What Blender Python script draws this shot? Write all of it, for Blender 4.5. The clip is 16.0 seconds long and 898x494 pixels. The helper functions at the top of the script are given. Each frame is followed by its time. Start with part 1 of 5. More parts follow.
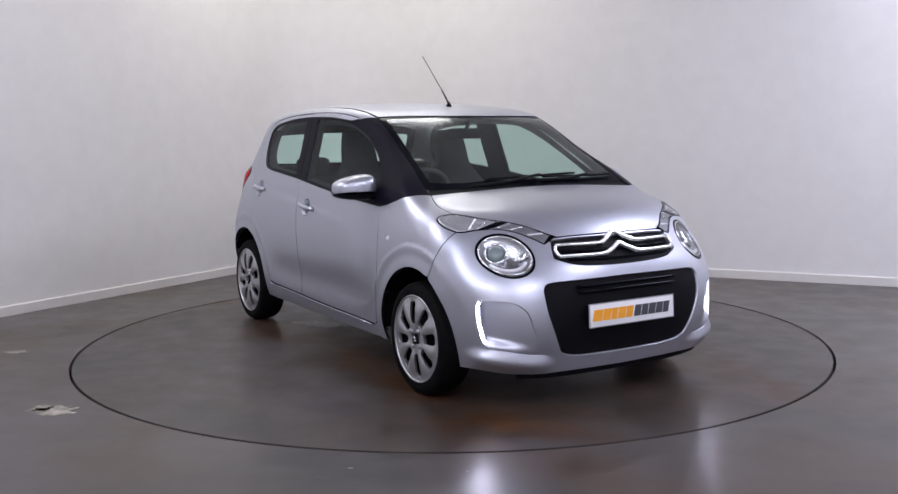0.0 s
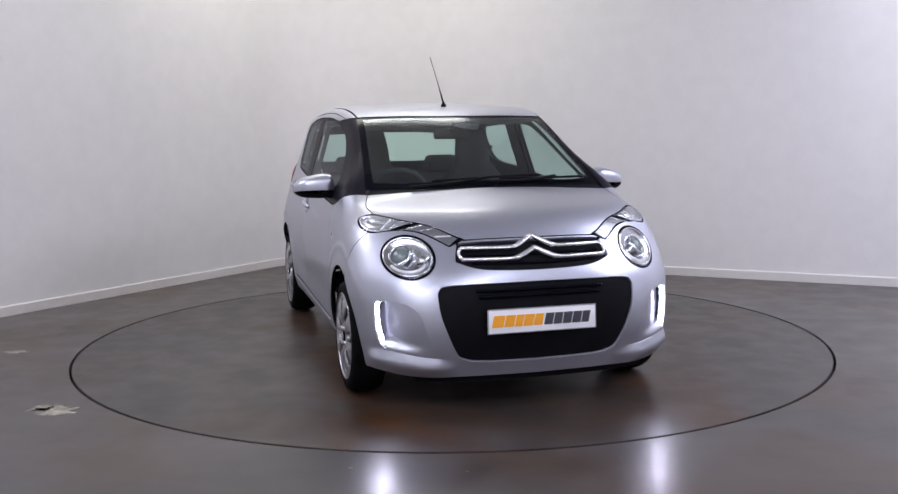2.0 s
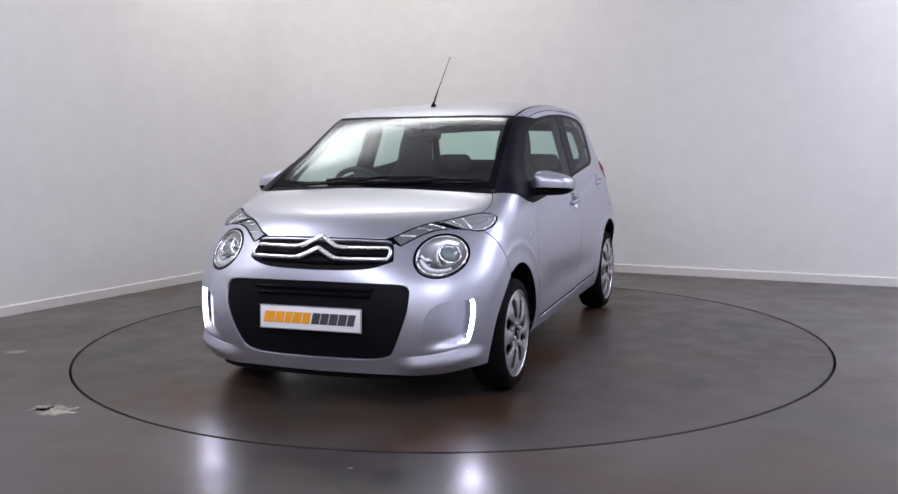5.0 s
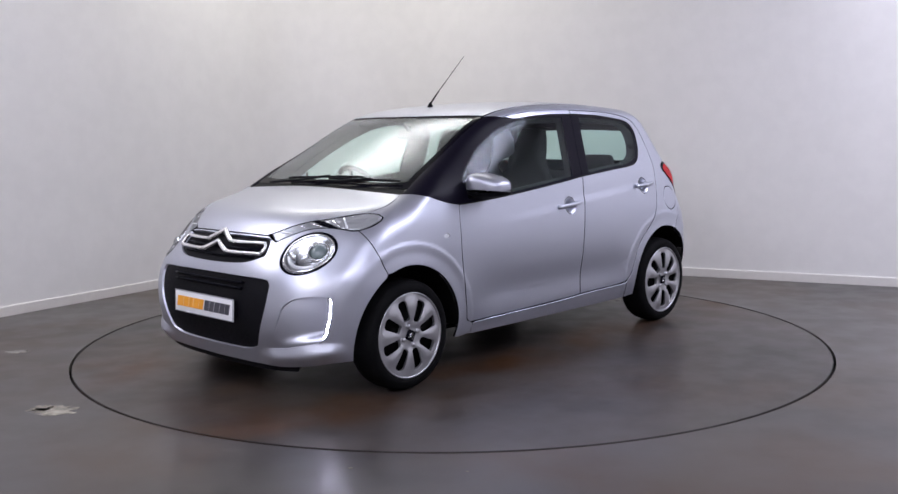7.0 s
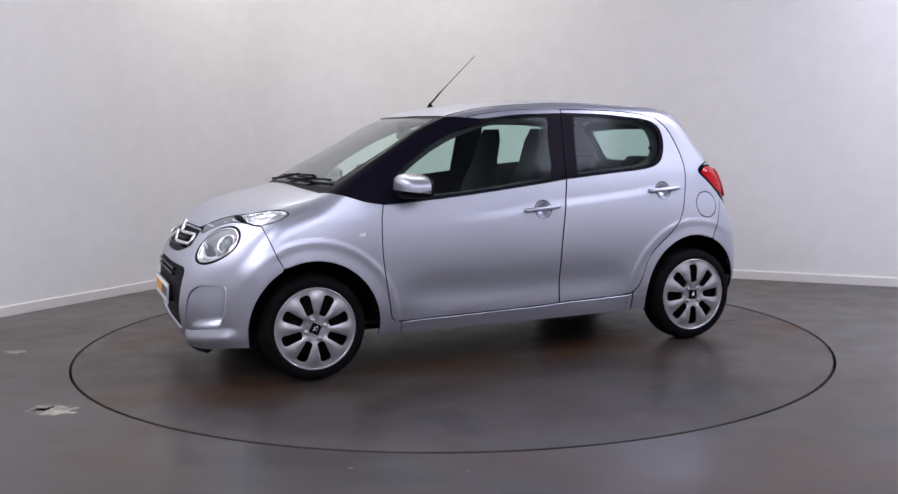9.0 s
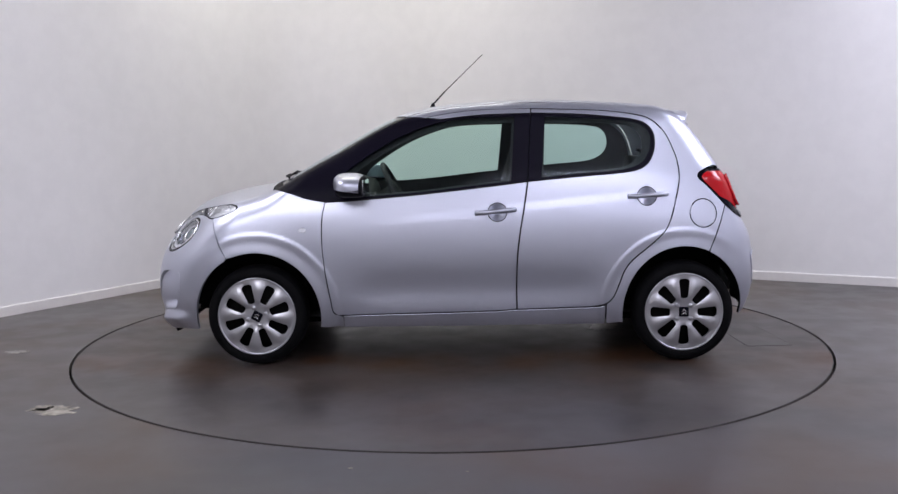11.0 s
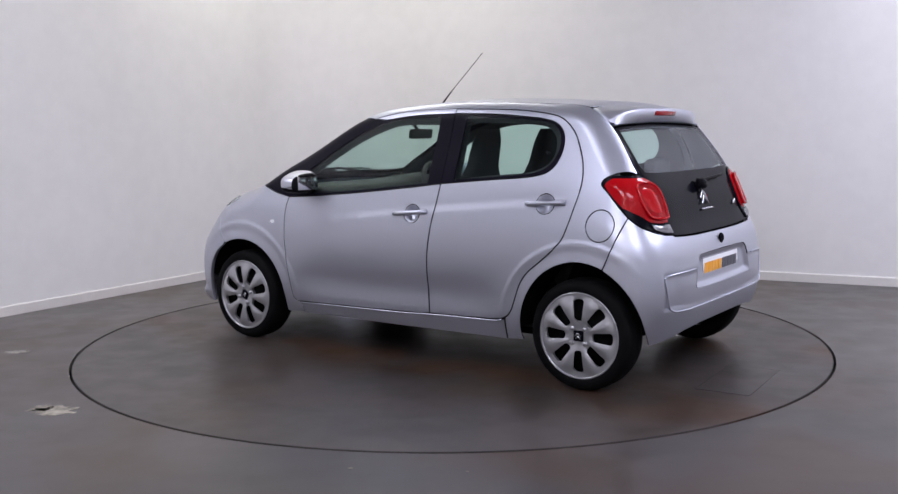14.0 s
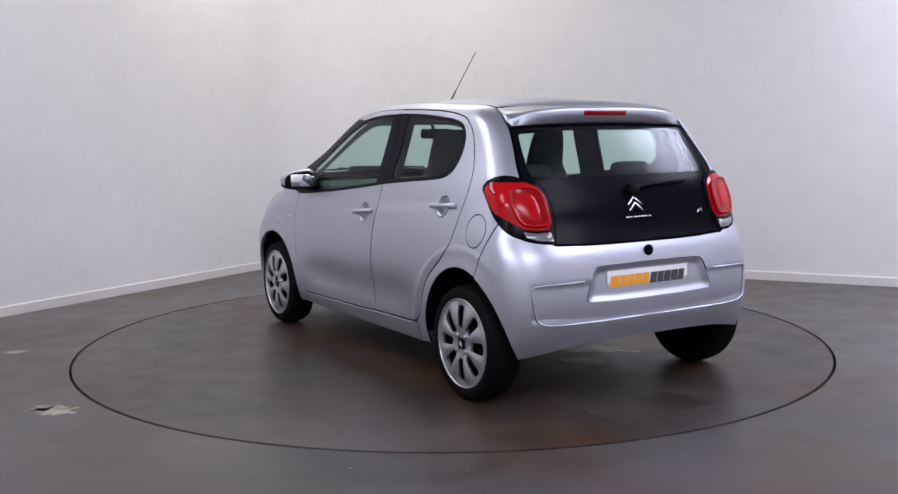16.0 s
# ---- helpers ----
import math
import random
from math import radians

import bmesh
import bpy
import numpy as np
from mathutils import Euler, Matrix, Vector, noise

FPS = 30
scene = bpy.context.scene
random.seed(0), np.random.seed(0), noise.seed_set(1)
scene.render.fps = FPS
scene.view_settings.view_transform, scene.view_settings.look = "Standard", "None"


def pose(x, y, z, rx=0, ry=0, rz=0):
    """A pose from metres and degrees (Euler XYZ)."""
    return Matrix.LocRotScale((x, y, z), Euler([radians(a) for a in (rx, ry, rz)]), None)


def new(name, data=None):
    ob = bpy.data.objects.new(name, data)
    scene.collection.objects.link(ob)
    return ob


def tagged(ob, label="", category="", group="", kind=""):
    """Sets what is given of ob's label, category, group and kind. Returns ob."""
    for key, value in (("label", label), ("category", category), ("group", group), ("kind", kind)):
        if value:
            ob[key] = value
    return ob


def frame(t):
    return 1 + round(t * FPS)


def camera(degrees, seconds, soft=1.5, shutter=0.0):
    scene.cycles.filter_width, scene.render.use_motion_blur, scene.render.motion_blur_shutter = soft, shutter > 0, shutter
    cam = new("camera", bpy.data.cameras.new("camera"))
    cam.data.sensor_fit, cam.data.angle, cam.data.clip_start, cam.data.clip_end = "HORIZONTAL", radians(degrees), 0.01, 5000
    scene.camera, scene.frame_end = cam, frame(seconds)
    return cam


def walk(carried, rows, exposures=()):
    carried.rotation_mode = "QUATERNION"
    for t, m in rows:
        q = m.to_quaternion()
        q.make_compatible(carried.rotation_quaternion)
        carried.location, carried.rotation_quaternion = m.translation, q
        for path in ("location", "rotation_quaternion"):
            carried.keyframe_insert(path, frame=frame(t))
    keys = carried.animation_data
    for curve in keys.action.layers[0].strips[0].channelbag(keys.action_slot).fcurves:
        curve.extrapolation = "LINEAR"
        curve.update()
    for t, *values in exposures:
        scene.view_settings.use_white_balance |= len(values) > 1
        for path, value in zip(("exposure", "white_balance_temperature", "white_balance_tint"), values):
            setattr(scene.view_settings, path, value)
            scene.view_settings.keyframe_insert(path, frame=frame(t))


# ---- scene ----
# The camera stands still on a tripod beside the turntable.
cam = camera(49.54, 16.0, soft=1.5)
EYE = pose(0, -5.998, 1.276, 90 - 6.784, 0, 0.107) @ pose(0, 0, 0, 0, 0, -0.717)
walk(cam, [(0, EYE), (16, EYE)])

# Turn of the turntable, degrees; the front of the car points at the camera at about -90.
TURN = [(0.0, -58.64), (0.5, -60.11), (1.0, -63.39), (1.5, -68.03), (2.0, -74.23), (2.5, -79.99), (3.0,
        -86.17), (3.5, -91.88), (4.0, -98.13), (4.5, -103.82), (5.0, -109.98), (5.2, -112.39), (7.3, -136.86), (7.5,
        -139.11), (8.0, -145.47), (8.5, -151.04), (9.0, -157.15), (9.2, -159.65), (11.5, -186.10), (12.0, -191.95),
        (12.5, -197.65), (13.0, -203.43), (13.5, -209.39), (14.0, -215.47), (14.5, -221.10), (15.0, -227.21), (15.5,
        -232.97), (16.0, -238.49)]
OFF = (-0.103, -0.063, 0.0)  # the car's middle from the turntable's axis
R_TABLE = 2.2374

# ---- light ----
world = bpy.data.worlds.new("world")
scene.world = world
world.use_nodes = True
world.node_tree.nodes["Background"].inputs[0].default_value = (0.55, 0.57, 0.62, 1)
world.node_tree.nodes["Background"].inputs[1].default_value = 0.05
scene.view_settings.exposure = 0.0
CEILING = 3.9


COOL, NEUTRAL, WARM = (0.91, 0.92, 1.16), (0.96, 0.95, 1.08), (1.05, 1.02, 0.93)
# x, y, length, width, turn, watts, colour
LAMPS = [(-0.85, 2.15, 2.6, 0.7, 0, 40, WARM), (-3.4, -1.0, 2.4, 1.1, 58, 62, NEUTRAL), (4.3, -0.3, 2.4, 1.0, -26, 122, COOL),
         (-2.5, -4.4, 2.4, 1.1, 58, 52, COOL), (4.4, -2.7, 2.6, 1.2, -26, 68, COOL), (-2.4, -6.9, 2.4, 1.2, 20, 102, NEUTRAL), (1.6, -5.9, 2.4, 1.2, 20, 82, COOL)]


def ceiling_lamp(x, y, sx, sy, turn, watts, colour):
    data = bpy.data.lights.new("ceiling_lamp", "AREA")
    data.shape, data.size, data.size_y, data.energy, data.color = "RECTANGLE", sx, sy, watts, colour
    lamp = new("ceiling_lamp", data)
    lamp.matrix_world = pose(x, y, CEILING - 0.09, 0, 0, turn)
    return lamp


for row in LAMPS:
    ceiling_lamp(*row)


# ---- materials ----
def material(name, colour, rough=0.5, metal=0.0, **more):
    m = bpy.data.materials.new(name)
    m.use_nodes = True
    b = m.node_tree.nodes["Principled BSDF"]
    b.inputs["Base Color"].default_value = (*colour, 1)
    b.inputs["Roughness"].default_value = rough
    b.inputs["Metallic"].default_value = metal
    for key, value in more.items():
        b.inputs[key.replace("_", " ")].default_value = value
    return m


def nodes_of(m):
    return m.node_tree.nodes, m.node_tree.links, m.node_tree.nodes["Principled BSDF"]


def noise_node(m, scale, detail=4.0, rough=0.55, stretch=None):
    n, l, b = nodes_of(m)
    co = n.new("ShaderNodeTexCoord")
    t = n.new("ShaderNodeTexNoise")
    t.inputs["Scale"].default_value, t.inputs["Detail"].default_value, t.inputs["Roughness"].default_value = scale, detail, rough
    if stretch:
        mp = n.new("ShaderNodeMapping")
        mp.inputs["Scale"].default_value = stretch
        l.new(co.outputs["Object"], mp.inputs[0])
        l.new(mp.outputs[0], t.inputs[0])
    else:
        l.new(co.outputs["Object"], t.inputs[0])
    return t.outputs["Fac"]


def ramp(m, fac, stops):
    n, l, b = nodes_of(m)
    r = n.new("ShaderNodeValToRGB")
    while len(r.color_ramp.elements) < len(stops):
        r.color_ramp.elements.new(0.5)
    for e, (at, c) in zip(r.color_ramp.elements, stops):
        e.position, e.color = at, (*c, 1) if len(c) == 3 else c
    r.color_ramp.interpolation = "EASE"
    l.new(fac, r.inputs[0])
    return r.outputs[0]


def mixed(m, fac, a, b_, mode="MIX"):
    n, l, b = nodes_of(m)
    x = n.new("ShaderNodeMix")
    x.data_type, x.blend_type = "RGBA", mode
    for socket, value in ((x.inputs[0], fac), (x.inputs[6], a), (x.inputs[7], b_)):
        if isinstance(value, (int, float)):
            socket.default_value = value
        elif isinstance(value, tuple):
            socket.default_value = (*value, 1)
        else:
            l.new(value, socket)
    return x.outputs[2]


def bump(m, height, strength, distance):
    n, l, b = nodes_of(m)
    k = n.new("ShaderNodeBump")
    k.inputs["Strength"].default_value, k.inputs["Distance"].default_value = strength, distance
    l.new(height, k.inputs["Height"])
    l.new(k.outputs[0], b.inputs["Normal"])


def uneven(m, c, spread, scale, rough=None, relief=0.0):
    """Colour that varies at two scales round c, with an uneven gloss and fine relief."""
    n, l, b = nodes_of(m)
    big, fine = noise_node(m, scale, 3), noise_node(m, scale * 14, 6)
    lo, hi = tuple(v * (1 - spread) for v in c), tuple(min(1, v * (1 + spread)) for v in c)
    a = ramp(m, big, [(0.3, lo), (0.7, hi)])
    f = ramp(m, fine, [(0.3, (0.96, 0.96, 0.96)), (0.7, (1, 1, 1))])
    l.new(mixed(m, 1.0, a, f, "MULTIPLY"), b.inputs["Base Color"])
    if rough:
        l.new(ramp(m, fine, [(0.3, (rough[0],) * 3), (0.7, (rough[1],) * 3)]), b.inputs["Roughness"])
    if relief:
        bump(m, fine, 0.3, relief)
    return m


# the wall's dull white paint
PAINTED_WALL = uneven(material("white_wall_paint", (0.74, 0.73, 0.73), 0.55), (0.725, 0.712, 0.69), 0.015, 0.5, (0.5, 0.58))
SKIRTING = uneven(material("skirting_paint", (0.66, 0.65, 0.66), 0.4), (0.66, 0.635, 0.60), 0.03, 2.0, (0.4, 0.5), 0.0004)
CEILING_PAINT = uneven(material("ceiling_paint", (0.7, 0.7, 0.7), 0.8), (0.7, 0.7, 0.7), 0.03, 1.0, (0.7, 0.9))
LAMP_WHITE = material("lamp_housing_white", (0.8, 0.8, 0.8), 0.4)


def concrete(name, tint=1.0, warm=1.0, gloss=(0.22, 0.30), tracks=False):
    """Sealed, trodden concrete: cloudy grey, with soft brown stains, scuffs and dark streaks, half glossy."""
    m = material(name, (0.10, 0.095, 0.09), 0.3, 0.0, Specular_IOR_Level=0.33)
    n, l, b = nodes_of(m)
    cloud, stain, streak = noise_node(m, 0.5, 3, 0.5), noise_node(m, 0.9, 3, 0.45), noise_node(m, 0.9, 3, 0.5, (0.45, 2.4, 1))
    mottle, grit = noise_node(m, 5, 3, 0.5), noise_node(m, 70, 5)
    c = ramp(m, cloud, [(0.3, (0.052 * tint * warm, 0.047 * tint, 0.045 * tint / warm)), (0.7, (0.108 * tint * warm, 0.096 * tint, 0.092 * tint / warm))])
    k = ramp(m, stain, [(0.40, (0, 0, 0)), (0.64, (0.95, 0.95, 0.95))])
    c = mixed(m, k, c, (0.066 * tint * warm, 0.046 * tint, 0.033 * tint))
    s = ramp(m, streak, [(0.44, (0, 0, 0)), (0.80, (0.9, 0.9, 0.9))])
    c = mixed(m, s, c, (0.040 * tint, 0.036 * tint, 0.034 * tint))
    if tracks:
        # brown tyre tracks along the way on and off, and a rusty halo round them
        co, sep = n.new("ShaderNodeTexCoord"), n.new("ShaderNodeSeparateXYZ")
        l.new(co.outputs["Object"], sep.inputs[0])

        def calc(op, a, b_=0.0):
            q = n.new("ShaderNodeMath")
            q.operation = op
            for sock, v in ((q.inputs[0], a), (q.inputs[1], b_)):
                if isinstance(v, (int, float)):
                    sock.default_value = v
                else:
                    l.new(v, sock)
            return q.outputs[0]
        wob = calc("MULTIPLY", calc("SUBTRACT", stain, 0.5), 0.5)
        off = calc("ABSOLUTE", calc("SUBTRACT", calc("ABSOLUTE", calc("ADD", calc("ADD", sep.outputs[1], 0.06), wob)), 0.72))
        band = ramp(m, off, [(0.0, (1, 1, 1)), (0.42, (0, 0, 0))])
        patch = ramp(m, noise_node(m, 1.5, 3, 0.5), [(0.36, (0, 0, 0)), (0.60, (1, 1, 1))])
        c = mixed(m, mixed(m, 1.0, band, patch, "MULTIPLY"), c, (0.052, 0.023, 0.009))
        dirt = ramp(m, noise_node(m, 2.0, 2.5, 0.5), [(0.48, (0, 0, 0)), (0.74, (0.95, 0.95, 0.95))])
        c = mixed(m, dirt, c, (0.030, 0.026, 0.024))
    v = ramp(m, mottle, [(0.25, (0.86, 0.86, 0.86)), (0.75, (1.10, 1.10, 1.09))])
    g = ramp(m, grit, [(0.3, (0.975, 0.975, 0.975)), (0.7, (1.015, 1.015, 1.015))])
    l.new(mixed(m, 1.0, mixed(m, 1.0, c, v, "MULTIPLY"), g, "MULTIPLY"), b.inputs["Base Color"])
    l.new(ramp(m, mottle, [(0.3, (gloss[0],) * 3), (0.7, (gloss[1],) * 3)]), b.inputs["Roughness"])
    bump(m, grit, 0.03, 0.001)
    return m


FLOOR = concrete("sealed_concrete", 0.88, 1.0, (0.28, 0.36))
TABLE = concrete("turntable_concrete", 0.72, 1.03, (0.31, 0.40), True)
GAP = material("gap_black", (0.01, 0.01, 0.01), 0.8)

# car
SILVER = material("silver_car_paint", (0.50, 0.51, 0.55), 0.38, 0.85, Coat_Weight=0.25, Coat_Roughness=0.07)
n_, l_, b_ = nodes_of(SILVER)
l_.new(ramp(SILVER, noise_node(SILVER, 900, 1), [(0.35, (0.43, 0.444, 0.508)), (0.65, (0.52, 0.538, 0.618))]), b_.inputs["Base Color"])
BLACK_PLASTIC = uneven(material("black_plastic", (0.006, 0.006, 0.008), 0.5, 0.0, Specular_IOR_Level=0.08), (0.006, 0.006, 0.008), 0.12, 6, (0.45, 0.6), 0.0004)
BLACK_GLOSS = material("black_gloss", (0.004, 0.004, 0.007), 0.16, 0.0, Specular_IOR_Level=0.04)
PILLAR = material("black_pillar_film", (0.006, 0.005, 0.011), 0.35, 0.0, Specular_IOR_Level=0.05)
RUBBER = uneven(material("tyre_rubber", (0.004, 0.004, 0.004), 0.8, 0.0, Specular_IOR_Level=0.06), (0.004, 0.004, 0.0045), 0.2, 8, (0.6, 0.8), 0.0008)
LINER = material("wheel_house_black", (0.004, 0.004, 0.004), 0.95, 0.0, Specular_IOR_Level=0.05)
COVER = material("silver_wheel_cover", (0.42, 0.42, 0.44), 0.32, 0.8, Coat_Weight=0.4, Coat_Roughness=0.15)
CHROME = material("chrome", (0.82, 0.82, 0.84), 0.08, 1.0)
REFLECTOR = material("lamp_reflector", (0.50, 0.51, 0.53), 0.24, 1.0)
SATIN_CHROME = material("satin_chrome", (0.86, 0.86, 0.87), 0.27, 1.0)
RED_LENS = material("red_lens", (0.44, 0.002, 0.006), 0.12, 0.0, Specular_IOR_Level=0.3)
RED_DEEP = material("deep_red_lens", (0.28, 0.002, 0.005), 0.12, 0.0, Specular_IOR_Level=0.3)
PLATE_WHITE = material("plate_white", (0.80, 0.80, 0.82), 0.3)
PLATE_EDGE = material("plate_edge_grey", (0.30, 0.30, 0.33), 0.4)
ORANGE = material("orange_print", (0.85, 0.36, 0.02), 0.4)
DARK_PRINT = material("dark_grey_print", (0.05, 0.05, 0.065), 0.4)
FABRIC = uneven(material("charcoal_seat_fabric", (0.03, 0.03, 0.033), 0.9), (0.016, 0.016, 0.018), 0.2, 10, (0.85, 0.95), 0.001)
CABIN = uneven(material("dark_cabin_plastic", (0.03, 0.03, 0.033), 0.7), (0.02, 0.02, 0.022), 0.1, 8, (0.6, 0.75), 0.0005)
CABIN_LIGHT = uneven(material("grey_headlining", (0.12, 0.12, 0.115), 0.9), (0.12, 0.12, 0.115), 0.05, 8, (0.85, 0.95))
STEEL = material("dull_steel", (0.08, 0.08, 0.08), 0.5, 1.0)
DAYLAMP = material("lit_daytime_lamp", (0.9, 0.9, 1.0), 0.3)
DAYLAMP.node_tree.nodes["Principled BSDF"].inputs["Emission Color"].default_value = (0.78, 0.77, 1.0, 1)
DAYLAMP.node_tree.nodes["Principled BSDF"].inputs["Emission Strength"].default_value = 280.0
LAMP_GLOW = material("lit_diffuser", (0.9, 0.9, 0.9), 0.5)
LAMP_GLOW.node_tree.nodes["Principled BSDF"].inputs["Emission Color"].default_value = (0.95, 0.955, 1.085, 1)
LAMP_GLOW.node_tree.nodes["Principled BSDF"].inputs["Emission Strength"].default_value = 1.6


def pane(name, tint, gloss=1.0, rough=0.03, base=0.05):
    """A thin pane: tinted, clear, with a mirror-like skin."""
    m = bpy.data.materials.new(name)
    m.use_nodes = True
    n, l = m.node_tree.nodes, m.node_tree.links
    n.remove(n["Principled BSDF"])
    t, g, f, x = n.new("ShaderNodeBsdfTransparent"), n.new("ShaderNodeBsdfGlossy"), n.new("ShaderNodeLayerWeight"), n.new("ShaderNodeMixShader")
    t.inputs[0].default_value = (*tint, 1)
    g.inputs["Color"].default_value = (gloss * 0.9, gloss * 0.94, gloss, 1)
    g.inputs["Roughness"].default_value = rough
    f.inputs[0].default_value = 0.5
    p, k = n.new("ShaderNodeMath"), n.new("ShaderNodeMath")
    p.operation, k.operation = "POWER", "MULTIPLY_ADD"
    p.inputs[1].default_value = 4.0
    k.inputs[1].default_value, k.inputs[2].default_value = 0.9, base
    l.new(f.outputs["Facing"], p.inputs[0])
    l.new(p.outputs[0], k.inputs[0])
    l.new(k.outputs[0], x.inputs[0])
    l.new(t.outputs[0], x.inputs[1])
    l.new(g.outputs[0], x.inputs[2])
    l.new(x.outputs[0], n["Material Output"].inputs[0])
    return m


GLASS = pane("tinted_glass", (0.78, 0.93, 0.88), 0.42, 0.12, 0.03)
DARK_GLASS = pane("dark_tinted_glass", (0.76, 0.92, 0.88), 0.42, 0.12, 0.03)
SCREEN = pane("windscreen_glass", (0.80, 0.95, 0.89), 0.95, 0.20, 0.055)
REAR_GLASS = pane("rear_window_glass", (0.78, 0.93, 0.88), 0.8, 0.14, 0.016)
LENS = pane("clear_lens", (0.97, 0.98, 0.99), 0.25)
PROJECTOR = material("projector_glass", (0.16, 0.20, 0.20), 0.06, 0.0, Coat_Weight=1.0)
DULL_CLEAR = material("dull_clear_lens", (0.22, 0.22, 0.23), 0.16, 0.5)
LAMP_SILVER = material("lamp_silver", (0.60, 0.61, 0.63), 0.24, 0.7)
CLEAR_WHITE = material("bright_lamp_reflector", (0.85, 0.86, 0.88), 0.3, 0.35)
DARK_REFLECTOR = material("dark_lamp_reflector", (0.30, 0.31, 0.33), 0.28, 0.7)
# ---- the car's outer form: a smooth solid, x ahead, y to its left, z up ----
def spline(xs, ys):
    """Natural cubic spline through a few knots."""
    xs, ys = np.array(xs, float), np.array(ys, float)
    n, h = len(xs), np.diff(xs)
    a, b = np.eye(n), np.zeros(n)
    for i in range(1, n - 1):
        a[i, i - 1:i + 2] = h[i - 1], 2 * (h[i - 1] + h[i]), h[i]
        b[i] = 6 * ((ys[i + 1] - ys[i]) / h[i] - (ys[i] - ys[i - 1]) / h[i - 1])
    m = np.linalg.solve(a, b)

    def at(x):
        x = np.clip(np.asarray(x, float), xs[0], xs[-1])
        i = np.clip(np.searchsorted(xs, x) - 1, 0, n - 2)
        p, q = (xs[i + 1] - x), (x - xs[i])
        return (m[i] * p ** 3 + m[i + 1] * q ** 3) / (6 * h[i]) + (ys[i] / h[i] - m[i] * h[i] / 6) * p + (ys[i + 1] / h[i] - m[i + 1] * h[i] / 6) * q
    return at


def step(a, b, x):
    t = np.clip((np.asarray(x, float) - a) / (b - a), 0, 1)
    return t * t * (3 - 2 * t)


def smax(a, b, k):
    h = np.maximum(k - np.abs(a - b), 0) / k
    return np.maximum(a, b) + h * h * k / 4


TOP = spline([-1.45, -1.16, -0.83, -0.45, -0.1, 0.2, 0.42, 0.7, 0.95, 1.10, 1.22, 1.39, 1.53, 1.63, 1.72, 1.86],
             [1.36, 1.412, 1.441, 1.459, 1.450, 1.424, 1.368, 1.224, 1.082, 0.998, 0.967, 0.936, 0.898, 0.856, 0.79, 0.66])
CROWN = spline([-1.4, -0.5, 0.2, 0.7, 1.1, 1.4, 1.8], [0.08, 0.08, 0.09, 0.13, 0.10, 0.14, 0.2])
NOSE = spline([0.1, 0.2, 0.3, 0.42, 0.55, 0.65, 0.74, 0.82, 0.95], [1.735, 1.765, 1.80, 1.818, 1.81, 1.786, 1.752, 1.715, 1.62])
TAIL = spline([0.1, 0.2, 0.32, 0.48, 0.62, 0.72, 0.80, 0.92, 1.06, 1.2, 1.32, 1.45], [1.50, 1.54, 1.595, 1.62, 1.608, 1.58, 1.535, 1.485, 1.415, 1.32, 1.22, 1.09])
WIDE = spline([0.1, 0.2, 0.3, 0.42, 0.55, 0.68, 0.8, 0.9, 1.0, 1.15, 1.3, 1.42, 1.5], [0.705, 0.755, 0.788, 0.803, 0.807, 0.806, 0.795, 0.777, 0.756, 0.711, 0.668, 0.632, 0.60])
NOSE_N = spline([0.1, 0.5, 0.6, 0.72, 0.9], [4.6, 4.6, 3.7, 2.5, 2.3])
NOSE_A = spline([0.1, 0.5, 0.6, 0.72, 0.9], [0.125, 0.128, 0.15, 0.212, 0.25])


def side_of(x, z):
    w = WIDE(z)
    f = np.maximum(x + 0.3, 0)
    w = w - 0.16 * np.clip((z - 0.95) / 0.4, 0, 1.5) ** 1.3 * f * f
    r = np.maximum(-0.5 - x, 0)
    w = w - (0.004 + 0.060 * step(0.6, 1.15, z)) * r * r
    f = np.maximum(x - 0.9, 0)
    w = w - 0.06 * step(0.6, 0.95, z) * f
    w = w - 0.010 * step(0.82, 0.98, z) * step(0.45, 0.85, x)
    # flared arches and hollow doors
    for cx, cz in ((1.17, 0.275), (-1.176, 0.277)):
        d = np.hypot(x - cx, z - cz)
        w = w + 0.0042 * step(0.472, 0.450, d) - 0.0034 * step(0.452, 0.410, d) * step(-0.15, 0.2, z - cz) + 0.004 * step(0.412, 0.35, d)
    w = w - 0.018 * np.exp(-((z - 0.41) / 0.105) ** 2) * step(0.80, 0.45, x) * step(-0.85, -0.5, x)
    # crease at the height of the handles
    w = w - 0.005 * step(-0.02, 0.035, z - 0.842 + 0.094 * (x + 0.157)) * step(0.62, 0.1, x) * step(-1.25, -0.9, x)
    return w


def G(x, y, z):
    """Below 0 inside the body."""
    x, y, z = np.broadcast_arrays(np.asarray(x, float), np.abs(np.asarray(y, float)), np.asarray(z, float))
    side = y - side_of(x, z)
    front = x - (NOSE(z) - NOSE_A(z) * (y / 0.656) ** NOSE_N(z))
    rear = -x - (TAIL(z) - 0.020 * (y / 0.607) ** 8)
    top = z - (TOP(x) - CROWN(x) * y * y)
    g = smax(side, 0.8 * front, 0.08)
    g = smax(g, 0.9 * rear, 0.06 + 0.04 * step(0.95, 1.2, z))
    return smax(g, top, 0.05 + 0.03 * step(0.3, -0.2, x) + 0.07 * step(0.85, 1.25, x))


